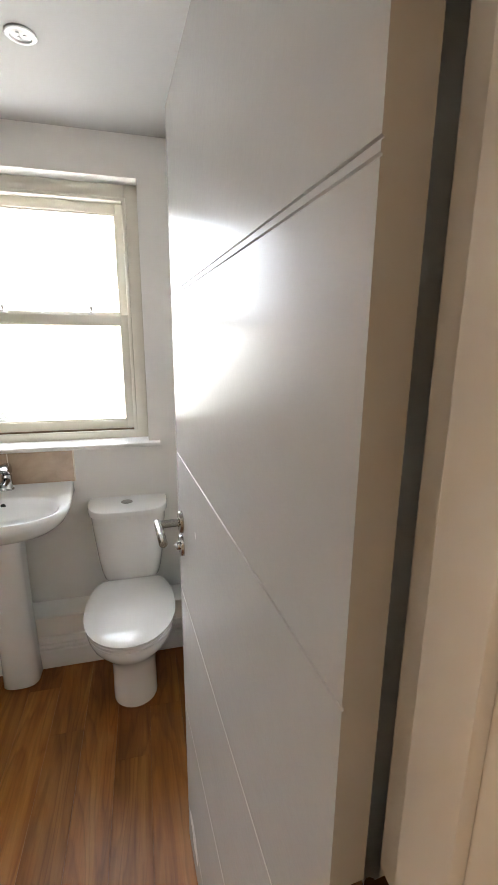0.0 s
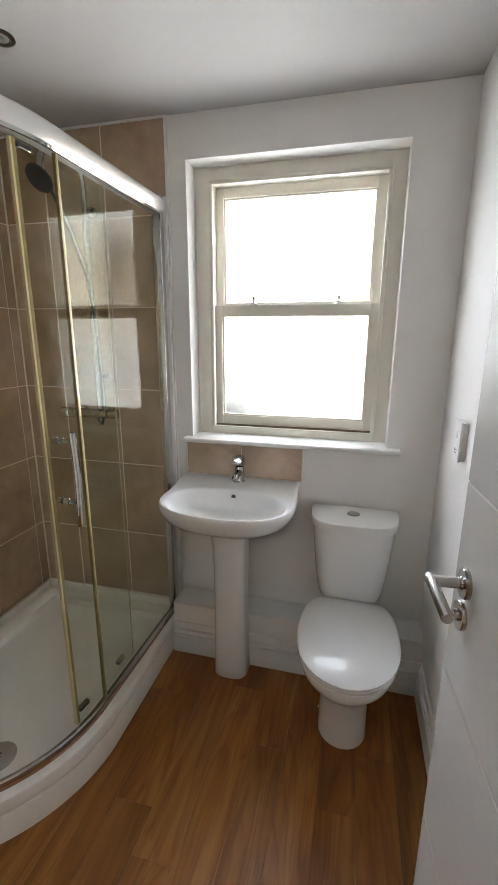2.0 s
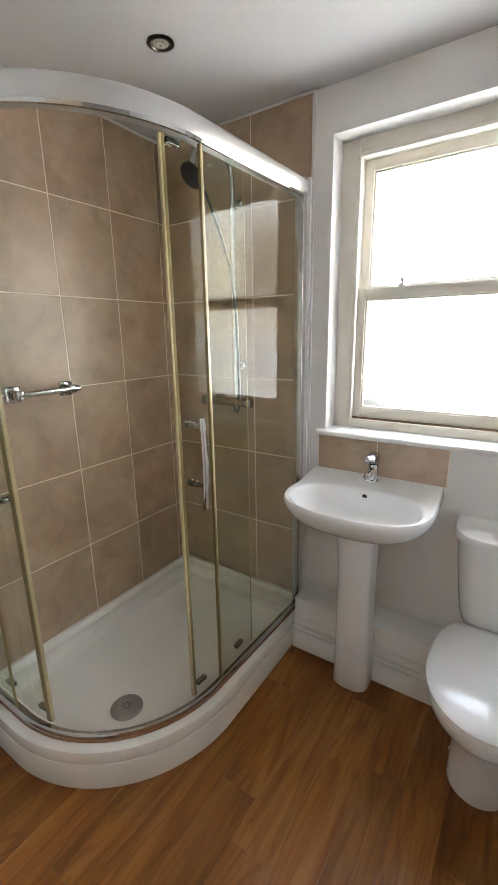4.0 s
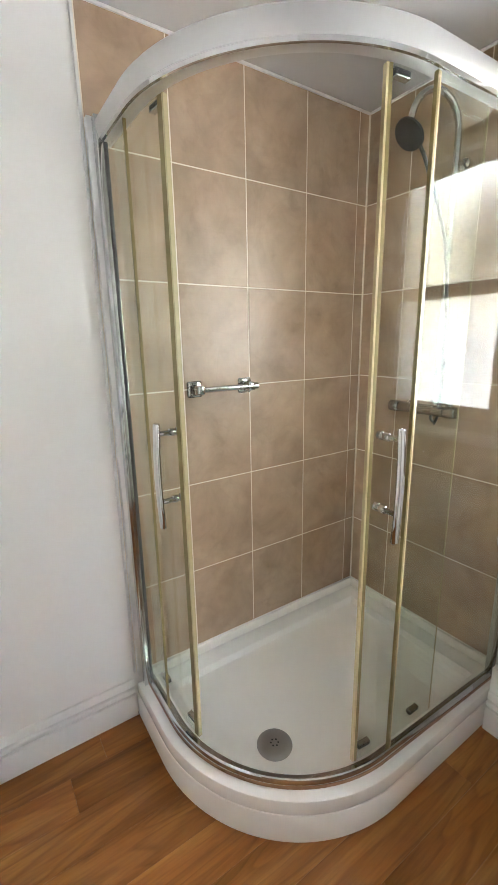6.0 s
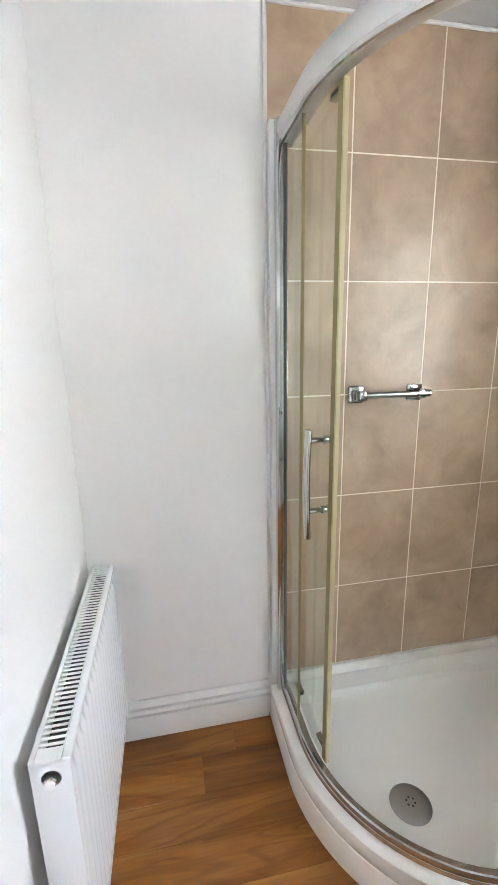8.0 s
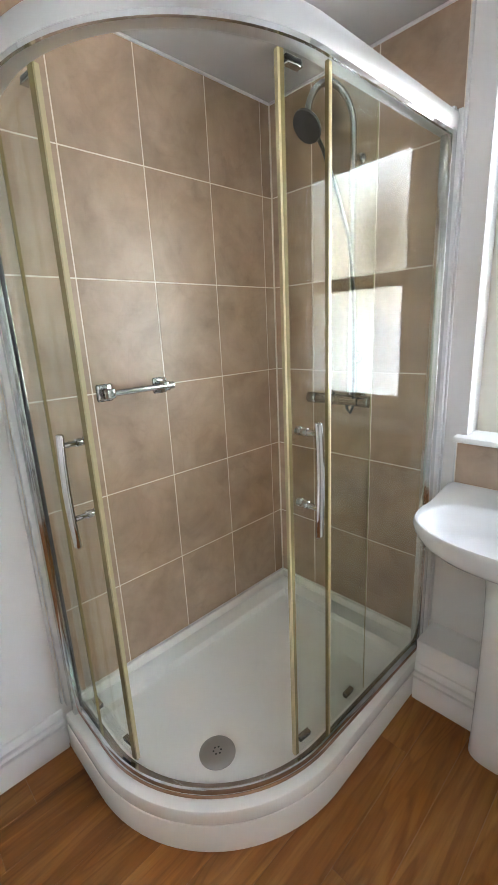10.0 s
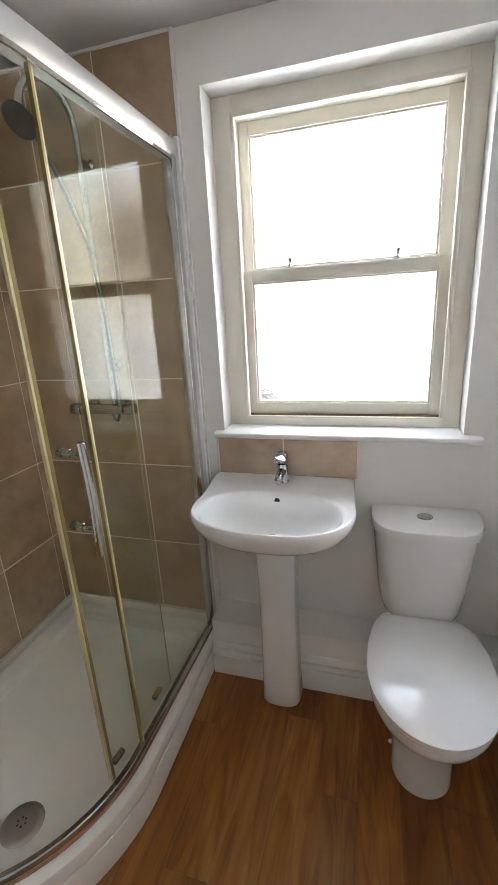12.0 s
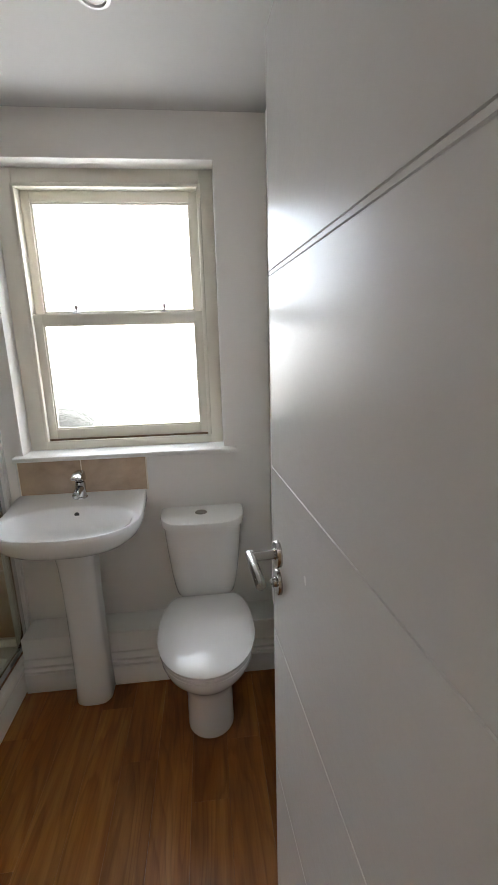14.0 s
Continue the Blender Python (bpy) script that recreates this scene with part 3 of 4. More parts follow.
def seal(parent, s, inset, ds, depth, material=SEAL, za=Z0 + 0.016, zb=Z1 - 0.066):
    epart("edge_seal", run([(depth, za), (depth, zb), (-depth, zb), (-depth, za)], s, s + ds, inset), material, "yellowed vertical edge seal", parent)


fixed_n = glass("fixed_panel", 0.045, 0.970, 0.055, "clear fixed glass panel")
seal(fixed_n, 0.970, 0.055, 0.009, 0.004, PALESEAL)
seal(fixed_n, 0.979, 0.055, 0.010, 0.005)
fixed_w = glass("fixed_panel", 2.19, 2.80, 0.055, "clear fixed glass panel")
seal(fixed_w, 2.172, 0.055, 0.018, 0.004)
door_n = glass("sliding_door", 0.60, 1.127, 0.085, "curved sliding glass door, slid open")
seal(door_n, 1.127, 0.085, 0.013, 0.0065)
seal(door_n, 1.140, 0.085, 0.008, 0.006, PALESEAL)
seal(door_n, 0.598, 0.085, 0.002, 0.003, PALESEAL)
door_w = glass("sliding_door", 1.875, 2.82, 0.085, "curved sliding glass door, slid open")
seal(door_w, 1.852, 0.085, 0.023, 0.0065)
seal(door_w, 1.844, 0.085, 0.0075, 0.006, PALESEAL)


def pull(parent, s):
    p, n = station(s, 0.085)
    q = p + n * 0.048
    bm = bmesh.new()
    tangent = Vector((-n.y, n.x, 0))
    rings = []
    for z, w, d in ((0.905, 0.010, 0.006), (0.908, 0.012, 0.009), (0.98, 0.0125, 0.009), (1.06, 0.0125, 0.010), (1.14, 0.0125, 0.009), (1.212, 0.012, 0.009), (1.215, 0.010, 0.006)):
        bow = 0.006 * (1 - ((z - 1.06) / 0.155) ** 2)
        rings.append([q + n * (bow + d * math.sin(a)) + tangent * (w * math.cos(a)) + Vector((0, 0, z)) for a in (2 * math.pi * k / 16 for k in range(16))])
    add_loft(bm, rings)
    bar = epart("door_pull", bm, CHROME, "chrome pull bar", parent)
    for z in (0.985, 1.185):
        a = p + Vector((0, 0, z))
        epart("standoff", tube([a - n * 0.030, a - n * 0.027, a - n * 0.016, a - n * 0.013, a - n * 0.004, a + n * 0.004, a + n * 0.010, a + n * 0.012, a + n * 0.044], [0.008, 0.012, 0.012, 0.008, 0.011, 0.011, 0.011, 0.0075, 0.0075], 16), CHROME, "", bar)


pull(door_n, 1.06)
pull(door_w, 1.922)


def roller(parent, s, z, up):
    """A wheel in a bright clip on the inner face of the door."""
    p, n = station(s, 0.085)
    t = Vector((-n.y, n.x, 0))
    place = Matrix.Translation(p - n * 0.012 + Vector((0, 0, z))) @ Matrix(((t.x, n.x, 0, 0), (t.y, n.y, 0, 0), (0, 0, 1, 0), (0, 0, 0, 1)))
    bm = box(-0.023, 0.023, -0.007, 0.007, -0.004 if up else -0.010, 0.010 if up else 0.004, 0.0035, 3)
    bm.transform(place)
    epart("roller", bm, GREYP, "dark plastic door roller", parent)
    k = -1 if up else 1
    bm = add_box(bmesh.new(), -0.021, 0.021, -0.008, 0.010, min(k * 0.0035, k * 0.0085), max(k * 0.0035, k * 0.0085), 0.002, 2)
    for x in (-0.0205, 0.0205):
        add_box(bm, x - 0.003, x + 0.003, -0.0085, -0.0068, -0.008, 0.008, 0.001)
    bm.transform(place)
    epart("roller_clip", bm, BRIGHT, "small chrome roller clip", parent)


for s in (1.075, 0.72):
    roller(door_n, s, 0.196, False)
roller(door_n, 1.075, 1.979, True)
for s in (1.915, 2.60):
    roller(door_w, s, 0.196, False)
roller(door_w, 1.915, 1.979, True)

# grab bar on the tiles
grab = thing("grab_bar", "short chrome grab bar on the tiled shower wall", "grab bar", (-1.0, 1.62, 1.262))
for y in (1.520, 1.738):
    bm = box(-0.999, -0.989, y - 0.029, y + 0.029, 1.262 - 0.029, 1.262 + 0.029, 0.007, 3)
    add_box(bm, -0.990, -0.936, y - 0.015, y + 0.015, 1.262 - 0.017, 1.262 + 0.017, 0.006, 3)
    bm.transform(Matrix.Translation((1.0, -1.62, -1.262)))
    part("mount", bm, CHROME, grab)
part("bar", tube([(0.052, -0.100, 0), (0.052, -0.098, 0), (0.052, 0.100, 0), (0.052, 0.101, 0), (0.052, 0.148, 0), (0.052, 0.151, 0)], [0.008, 0.0105, 0.0105, 0.0135, 0.0135, 0.011], 20), CHROME, grab)

# bar mixer, riser rail, hose and head
mixer = thing("shower_mixer", "chrome bar shower valve on the tiled wall", "shower valve", (-0.62, 2.4, 1.15))
part("valve_body", tube([(-0.10, -0.052, 0), (-0.098, -0.052, 0), (0.098, -0.052, 0), (0.10, -0.052, 0)], [0.017, 0.021, 0.021, 0.017], 24), CHROME, mixer)
for x in (-0.075, 0.075):
    part("wall_union", tube([(x, -0.001, 0), (x, -0.008, 0), (x, -0.012, 0), (x, -0.052, 0)], [0.032, 0.030, 0.014, 0.014], 20), CHROME, mixer)
for x in (-1, 1):
    part("control_knob", tube([(x * 0.102, -0.052, 0), (x * 0.106, -0.052, 0), (x * 0.142, -0.052, 0), (x * 0.146, -0.052, 0)], [0.020, 0.023, 0.023, 0.018], 20), CHROME, mixer)
riser = thing("shower_riser", "chrome riser rail with a round grey shower head", "shower", (-0.56, 2.4, 1.2))


def rpart(name, bm, mat, label=""):
    bm.transform(Matrix.Translation((0.56, -2.4, -1.2)))
    return part(name, bm, mat, riser, label)


neck = [(-0.56, 2.345, 1.175), (-0.56, 2.345, 2.10)] + [(-0.56 - 0.04 * (1 - math.cos(a)) / 2, 2.245 + 0.100 * math.cos(a), 2.10 + 0.115 * math.sin(a)) for a in (math.pi * k / 14 for k in range(1, 15))]
rpart("rail", tube(neck, 0.011, 16), CHROME)
for z in (1.32, 2.02):
    rpart("bracket", tube([(-0.56, 2.399, z), (-0.56, 2.392, z), (-0.56, 2.388, z), (-0.56, 2.345, z)], [0.020, 0.020, 0.009, 0.009], 16), CHROME)
rpart("head", lathe([(0.001, 0.030), (0.012, 0.030), (0.016, 0.016), (0.048, 0.006), (0.053, 0.0), (0.051, -0.006), (0.044, -0.008), (0.001, -0.008)], Matrix.Translation((-0.60, 2.140, 2.072)) @ pose(0, 0, 0, -48, 0, -12), 36), GREYP, "round dark grey shower head")
loop = [(-0.60, 2.150, 2.095), (-0.585, 2.20, 2.02), (-0.565, 2.25, 1.90), (-0.545, 2.30, 1.75), (-0.53, 2.315, 1.55), (-0.525, 2.315, 1.35), (-0.53, 2.325, 1.22), (-0.545, 2.342, 1.13), (-0.56, 2.348, 1.10), (-0.575, 2.348, 1.115), (-0.58, 2.348, 1.15)]
rpart("hose", tube(loop, 0.0065, 12), HOSE, "chrome shower hose")

# ---- wash basin ----
BX = 0.108
wash = thing("wash_basin", "white ceramic basin on a full pedestal below the window", "wash basin", (BX, 2.4, 0))
wash_at = Matrix.Translation((-BX, -2.4, 0))


def bpart(name, bm, material, label="", parent=None):
    bm.transform(wash_at)
    return part(name, bm, material, parent or wash, label)


def rim(k, z, lift=0.0, back=2.399):
    """The basin's outline: straight back, bulging sides, full round front; k shrinks it."""
    pts, mid = [], 2.195
    for i in range(49):
        a = math.pi * i / 48
        c, s = math.cos(a), math.sin(a)
        pts.append((0.284 * math.copysign(abs(c) ** 0.80, c), mid - 0.218 * abs(s) ** 0.80))
    pts += [(-0.284 + 0.012 * i / 6, mid + (back - mid) * i / 6) for i in range(1, 7)]
    pts += [(-0.272 + 0.544 * i / 12, back) for i in range(1, 13)]
    pts += [(0.272 + 0.012 * i / 6, back - (back - mid) * i / 6) for i in range(1, 6)]
    ring = []
    for x, y in pts:
        yy = mid + (y - mid) * k if y < mid else min(back, mid + (y - mid) * (k if k < 0.9 else 1.0))
        f = min(1.0, max(0.0, (yy - 2.23) / 0.15))
        ring.append((BX + x * k, yy, z + lift * f * f * (3 - 2 * f)))
    return ring


def bowl(k, z, mx=0.0):
    cx, cy, out = BX, 2.150, []
    for x, y, _ in rim(1.0, 0):
        a = math.atan2(y - cy, x - cx)
        c, s = math.cos(a), math.sin(a)
        b = 0.156 if s < 0 else 0.154
        r = 1 / ((abs(c) / 0.248) ** 2.5 + (abs(s) / b) ** 2.5) ** (1 / 2.5)
        out.append((cx + r * k * c, cy + mx + r * k * s, z))
    return out


bm = loft([rim(0.30, 0.722), rim(0.58, 0.738), rim(0.80, 0.760), rim(0.92, 0.786), rim(0.985, 0.816), rim(1.0, 0.834), rim(0.995, 0.844, 0.028), rim(0.980, 0.850, 0.028), rim(0.960, 0.851, 0.028),
           bowl(1.04, 0.851), bowl(1.0, 0.847), bowl(0.965, 0.834), bowl(0.92, 0.806), bowl(0.83, 0.772, 0.008), bowl(0.64, 0.748, 0.015), bowl(0.35, 0.738, 0.02), bowl(0.10, 0.735, 0.02)])
basin_ob = bpart("basin", bm, CERAM)
bpart("overflow", lathe([(0.001, 0.0), (0.0100, 0.0), (0.0100, 0.004), (0.001, 0.004)], Matrix.Translation((BX - 0.005, 2.2965, 0.820)) @ pose(0, 0, 0, 105), 20), DARK, "black disc painting the dark of the overflow hole", basin_ob)
bpart("waste", lathe([(0.001, 0.006), (0.016, 0.006), (0.022, 0.002), (0.022, 0.0), (0.001, 0.0)], pose(BX, 2.170, 0.735), 24), CHROME, "chrome waste", basin_ob)


def ped(hw, y0, y1, z):
    pts = [(BX + 0.008 - hw, y1), (BX + 0.008 - hw, y0 + hw * 0.75)]
    pts += [(BX + 0.008 + hw * math.copysign(abs(math.cos(a)) ** 0.7, math.cos(a)), y0 + hw * 0.75 - hw * 0.75 * math.sin(a) ** 0.8) for a in (math.pi - math.pi * k / 20 for k in range(1, 20))]
    pts += [(BX + 0.008 + hw, y0 + hw * 0.75), (BX + 0.008 + hw, y1)]
    return [(x, y, z) for x, y in pts]


bpart("pedestal", loft([ped(0.074, 2.150, 2.250, 0.0), ped(0.076, 2.147, 2.250, 0.004), ped(0.072, 2.146, 2.250, 0.10), ped(0.067, 2.140, 2.250, 0.35), ped(0.067, 2.134, 2.250, 0.55), ped(0.070, 2.126, 2.250, 0.66), ped(0.078, 2.114, 2.250, 0.727)]), CERAM, "tapered ceramic pedestal")

# mixer tap
tap = thing("basin_tap", "small chrome single-lever mixer tap on the basin", "tap", (BX + 0.008, 2.345, 0.877))
part("tap_body", lathe([(0.001, 0.0), (0.025, 0.0), (0.025, 0.004), (0.0215, 0.008), (0.0205, 0.040), (0.0215, 0.062), (0.018, 0.070), (0.001, 0.072)], sides=28), CHROME, tap)
bm = bmesh.new()
add_tube(bm, [(0, -0.012, 0.044), (0, -0.035, 0.042), (0, -0.062, 0.036), (0, -0.076, 0.031), (0, -0.081, 0.028)], [0.017, 0.0165, 0.0155, 0.0145, 0.010], 18)
add_tube(bm, [(0, -0.068, 0.034), (0, -0.069, 0.020), (0, -0.069, 0.018)], [0.011, 0.011, 0.009], 16)
part("spout", bm, CHROME, tap)
bm = bmesh.new()
add_loft(bm, [[(w * math.copysign(abs(math.cos(a)) ** 0.6, math.cos(a)), y0 + (y1 - y0) * (0.5 + 0.5 * math.copysign(abs(math.sin(a)) ** 0.7, math.sin(a))), z + (y0 - 0.024 + (y1 - y0) * 0.5 * (1 - math.sin(a))) * tilt) for a in (2 * math.pi * k / 28 for k in range(28))]
              for w, y0, y1, z, tilt in ((0.018, 0.020, -0.020, 0.0735, 0.0), (0.023, 0.024, -0.026, 0.078, 0.0), (0.0245, 0.025, -0.040, 0.088, -0.05), (0.0245, 0.025, -0.062, 0.094, -0.12), (0.0235, 0.024, -0.066, 0.101, -0.12), (0.019, 0.019, -0.060, 0.106, -0.12))])
part("lever", bm, CHROME, tap)

# ---- toilet ----
WX = 0.622
toilet = thing("toilet", "white close-coupled toilet with its lid down", "toilet", (WX, 2.2, 0))
toilet_at = Matrix.Translation((-WX, -2.2, 0))


def cpart(name, bm, material, label="", parent=None):
    bm.transform(toilet_at)
    return part(name, bm, material, parent or toilet, label)


def egg(hw, front, mid, back, back_hw, z, n=28):
    """A ring: round nose, widest at mid, narrowing to a rounded straight back."""
    pts = []
    for i in range(n + 1):
        a = math.pi * i / n
        pts.append((hw * math.cos(a), mid - (mid - front) * math.sin(a) ** 0.94))
    for i in range(1, 11):
        f = i / 10
        pts.append((-(hw + (back_hw - hw) * (1 - math.cos(f * math.pi * 0.5)) ** 1.1), mid + (back - mid) * math.sin(f * math.pi * 0.5) ** 1.0))
    pts += [(-back_hw + 2 * back_hw * i / 8, back) for i in range(1, 8)]
    for i in range(10, 0, -1):
        f = i / 10
        pts.append(((hw + (back_hw - hw) * (1 - math.cos(f * math.pi * 0.5)) ** 1.1), mid + (back - mid) * math.sin(f * math.pi * 0.5)))
    return [(WX + x, y, z) for x, y in pts]


cpart("pan", loft([egg(0.092, 1.930, 2.03, 2.245, 0.092, 0.0), egg(0.093, 1.928, 2.03, 2.245, 0.093, 0.01), egg(0.091, 1.925, 2.03, 2.250, 0.092, 0.10), egg(0.092, 1.912, 2.03, 2.255, 0.088, 0.19), egg(0.104, 1.880, 2.02, 2.262, 0.094, 0.245),
                   egg(0.140, 1.828, 2.01, 2.275, 0.102, 0.300), egg(0.166, 1.788, 2.0, 2.285, 0.112, 0.345), egg(0.176, 1.774, 2.0, 2.290, 0.118, 0.375), egg(0.177, 1.772, 2.0, 2.290, 0.118, 0.392), egg(0.170, 1.780, 2.0, 2.288, 0.115, 0.398)]), CERAM, "glazed ceramic pan")
cpart("seat", loft([egg(0.176, 1.770, 2.0, 2.225, 0.100, 0.400), egg(0.180, 1.764, 2.0, 2.228, 0.104, 0.404), egg(0.180, 1.764, 2.0, 2.228, 0.104, 0.414), egg(0.176, 1.769, 2.0, 2.226, 0.100, 0.418)]), SEATP, "white plastic seat")
lid_rings = [egg(0.176, 1.768, 2.0, 2.232, 0.100, 0.4195), egg(0.183, 1.758, 2.0, 2.236, 0.108, 0.424), egg(0.184, 1.757, 2.0, 2.236, 0.109, 0.433)]
for k in (0.985, 0.955, 0.90, 0.82, 0.72, 0.60, 0.46, 0.32, 0.18, 0.06):
    lid_rings.append(egg(0.184 * k, 2.0 - 0.243 * k, 2.0, 2.0 + 0.236 * k, 0.109 * k, 0.4565 - 0.0175 * k ** 2 - 0.006 * k ** 14))
cpart("lid", loft(lid_rings), SEATP, "white plastic lid, closed")
cpart("hinge_stub", tube([(WX - 0.128, 2.252, 0.405), (WX - 0.122, 2.252, 0.405), (WX - 0.108, 2.250, 0.405)], [0.005, 0.0085, 0.0085], 12), BRONZE, "small dark brown stub at the lid hinge")
for x in (-0.075, 0.075):
    cpart("lid_hinge", tube([(WX + x - 0.02, 2.243, 0.412), (WX + x + 0.02, 2.243, 0.412)], 0.010, 14), SEATP)


def tank(hw, y0, y1, z):
    """A ring of the cistern: flat against the wall, its front corners well rounded."""
    pts = []
    for i in range(41):
        a = math.pi * i / 40
        c, sn = math.cos(a), math.sin(a)
        pts.append((hw * math.copysign(abs(c) ** 0.50, c), y1 - (y1 - y0) * sn ** 0.62))
    return [(WX + x, y, z) for x, y in pts]


cpart("cistern", loft([tank(0.110, 2.262, 2.392, 0.399), tank(0.124, 2.250, 2.394, 0.404), tank(0.134, 2.242, 2.396, 0.416), tank(0.143, 2.236, 2.397, 0.45), tank(0.153, 2.230, 2.398, 0.52), tank(0.163, 2.223, 2.399, 0.62), tank(0.170, 2.217, 2.399, 0.70), tank(0.172, 2.215, 2.399, 0.742)]), CERAM, "tapered ceramic cistern")
cpart("cistern_lid", loft([tank(0.168, 2.220, 2.399, 0.7435), tank(0.183, 2.203, 2.400, 0.748), tank(0.184, 2.201, 2.400, 0.768), tank(0.181, 2.205, 2.400, 0.778), tank(0.171, 2.218, 2.398, 0.784)]), CERAM, "rounded ceramic cistern lid")
bm = lathe([(0.001, 0.0), (0.024, 0.0), (0.024, 0.003), (0.022, 0.005), (0.001, 0.005)], sides=30)
bm.transform(Matrix.Translation((WX - 0.004, 2.318, 0.783)) @ Matrix.Diagonal((1.1, 1.0, 1, 1)))
cpart("flush_button", bm, STEEL, "chrome dual flush button")
cpart("floor_screw", lathe([(0.001, 0.006), (0.006, 0.005), (0.008, 0.0), (0.001, 0.0)], pose(WX - 0.092, 2.10, 0.0), 12), PVC)

# ---- radiator ----
rad = thing("radiator", "white convector radiator with a slotted top grille on the wall", "radiator", (-0.62, SOUTH, 0))
RX0, RX1, RY0, RY1, RZ0, RZ1 = -0.950, -0.290, 0.616, 0.680, 0.150, 0.750


def radpart(name, bm, material=RADP, label="", smooth=True):
    bm.transform(Matrix.Translation((0.62, -SOUTH, 0)))
    return part(name, bm, material, rad, label, smooth)


ribs = []
x = RX0 + 0.02
while x < RX1 - 0.03:
    ribs += [(x, RY1 - 0.006), (x + 0.006, RY1 - 0.0015), (x + 0.011, RY1), (x + 0.016, RY1 - 0.0015), (x + 0.022, RY1 - 0.006)]
    x += 0.0333
low = [(RX0 + 0.002, RY1 - 0.006)] + ribs + [(RX1 - 0.002, RY1 - 0.006), (RX1 - 0.002, RY1 - 0.016), (RX0 + 0.002, RY1 - 0.016)]
flat = [(px, RY1 - 0.006 if py > RY1 - 0.008 else py) for px, py in low]
radpart("front_panel", loft([[(px, py, RZ0) for px, py in flat], [(px, py, RZ0 + 0.03) for px, py in flat], [(px, py, RZ0 + 0.045) for px, py in low], [(px, py, RZ1 - 0.06) for px, py in low], [(px, py, RZ1 - 0.045) for px, py in flat], [(px, py, RZ1 - 0.008) for px, py in flat]]), label="ribbed steel front panel")
radpart("back_panel", box(RX0 + 0.004, RX1 - 0.004, RY0, RY0 + 0.010, RZ0, RZ1 - 0.008, 0.003))
radpart("side_panel", box(RX1 - 0.001, RX1 + 0.003, RY0 - 0.002, RY1 + 0.002, RZ0 + 0.01, RZ1 - 0.006, 0.0015))
radpart("side_panel", box(RX0 - 0.003, RX0 + 0.001, RY0 - 0.002, RY1 + 0.002, RZ0 + 0.01, RZ1 - 0.006, 0.0015))
bm = box(RX0 - 0.003, RX1 + 0.003, RY1 - 0.012, RY1 + 0.003, RZ1 - 0.012, RZ1, 0.003)
add_box(bm, RX0 - 0.003, RX1 + 0.003, RY0 - 0.003, RY0 + 0.008, RZ1 - 0.012, RZ1, 0.003)
add_box(bm, RX1 - 0.022, RX1 + 0.003, RY0 + 0.008, RY1 - 0.012, RZ1 - 0.010, RZ1 - 0.0005)
add_box(bm, RX0 - 0.003, RX0 + 0.012, RY0 + 0.008, RY1 - 0.012, RZ1 - 0.010, RZ1 - 0.0005)
radpart("grille_frame", bm)
bm = box(-0.0026, 0.0026, RY0 + 0.0075, RY1 - 0.0115, RZ1 - 0.0028, RZ1 - 0.001)
bm.transform(Matrix.Translation((0, -SOUTH, 0)))
slat_mesh = mesh_of("grille_slat", bm, RADP, False)
for i in range(48):
    o = new("grille_slat", slat_mesh)
    o.parent = rad
    o.location = (RX0 + 0.62 + 0.020 + i * (RX1 - RX0 - 0.050) / 47, 0, 0)
# dark block below the slots: the shade of the hollow, put in as colour
radpart("slot_shade_block", box(RX0 + 0.003, RX1 - 0.003, RY0 + 0.0105, RY1 - 0.0165, RZ0 + 0.02, RZ1 - 0.030), SLOT_SHADE, "dark block painting the shade inside the radiator")
plug = radpart("vent_plug", lathe([(0.001, 0.010), (0.009, 0.010), (0.011, 0.008), (0.011, 0.0), (0.017, 0.0), (0.017, -0.002), (0.001, -0.002)], Matrix.Translation((RX1 + 0.003, 0.648, RZ1 - 0.040)) @ pose(0, 0, 0, 0, 90), 24), STEEL, "small round vent plug")
part("plug_cap", lathe([(0.001, 0.006), (0.0085, 0.005), (0.009, 0.0), (0.001, 0.0)], Matrix.Translation((RX1 + 0.62 + 0.012, 0.648 - SOUTH, RZ1 - 0.040)) @ pose(0, 0, 0, 0, 90), 20), PVC, plug)
for xx in (RX0 + 0.12, RX1 - 0.12):
    radpart("bracket", box(xx - 0.012, xx + 0.012, SOUTH + 0.0005, RY0 + 0.001, RZ0 + 0.06, RZ1 - 0.06), RADP)
bm = tube([(RX1 - 0.02, 0.640, 0.001), (RX1 - 0.02, 0.640, RZ0 + 0.01)], 0.0075, 14)
radpart("feed_pipe", bm, TRIM, "white painted feed pipe")

# ---- small fixtures ----
spur = thing("fan_isolator", "white plastic switch plate with a small printed legend", "wall switch", (EAST, 2.06, 1.18))
part("back_box", box(-0.016, 0.0, -0.034, 0.034, -0.062, 0.062, 0.003), PVC, spur)
plate = part("face_plate", box(-0.023, -0.015, -0.037, 0.037, -0.065, 0.065, 0.004), PVC, spur)
part("rocker", box(-0.0250, -0.0225, -0.010, 0.010, 0.010, 0.036, 0.001), PVC, plate)
for y0, y1, z0, z1 in ((-0.010, 0.010, -0.040, -0.036), (-0.014, -0.004, -0.030, -0.026), (0.004, 0.012, -0.032, -0.024)):
    part("printed_mark", box(-0.0236, -0.0230, y0, y1, z0, z1), GREYP, plate, "small dark printed mark")

rings = []
for k, x in ((1.0, 0.0), (0.9, -0.0012), (0.35, -0.0018)):
    rings.append([(x, k * (0.062 + 0.006 * math.sin(3 * a + 1)) * math.cos(a), k * (0.070 + 0.006 * math.sin(2 * a)) * math.sin(a)) for a in (2 * math.pi * i / 36 for i in range(36))])
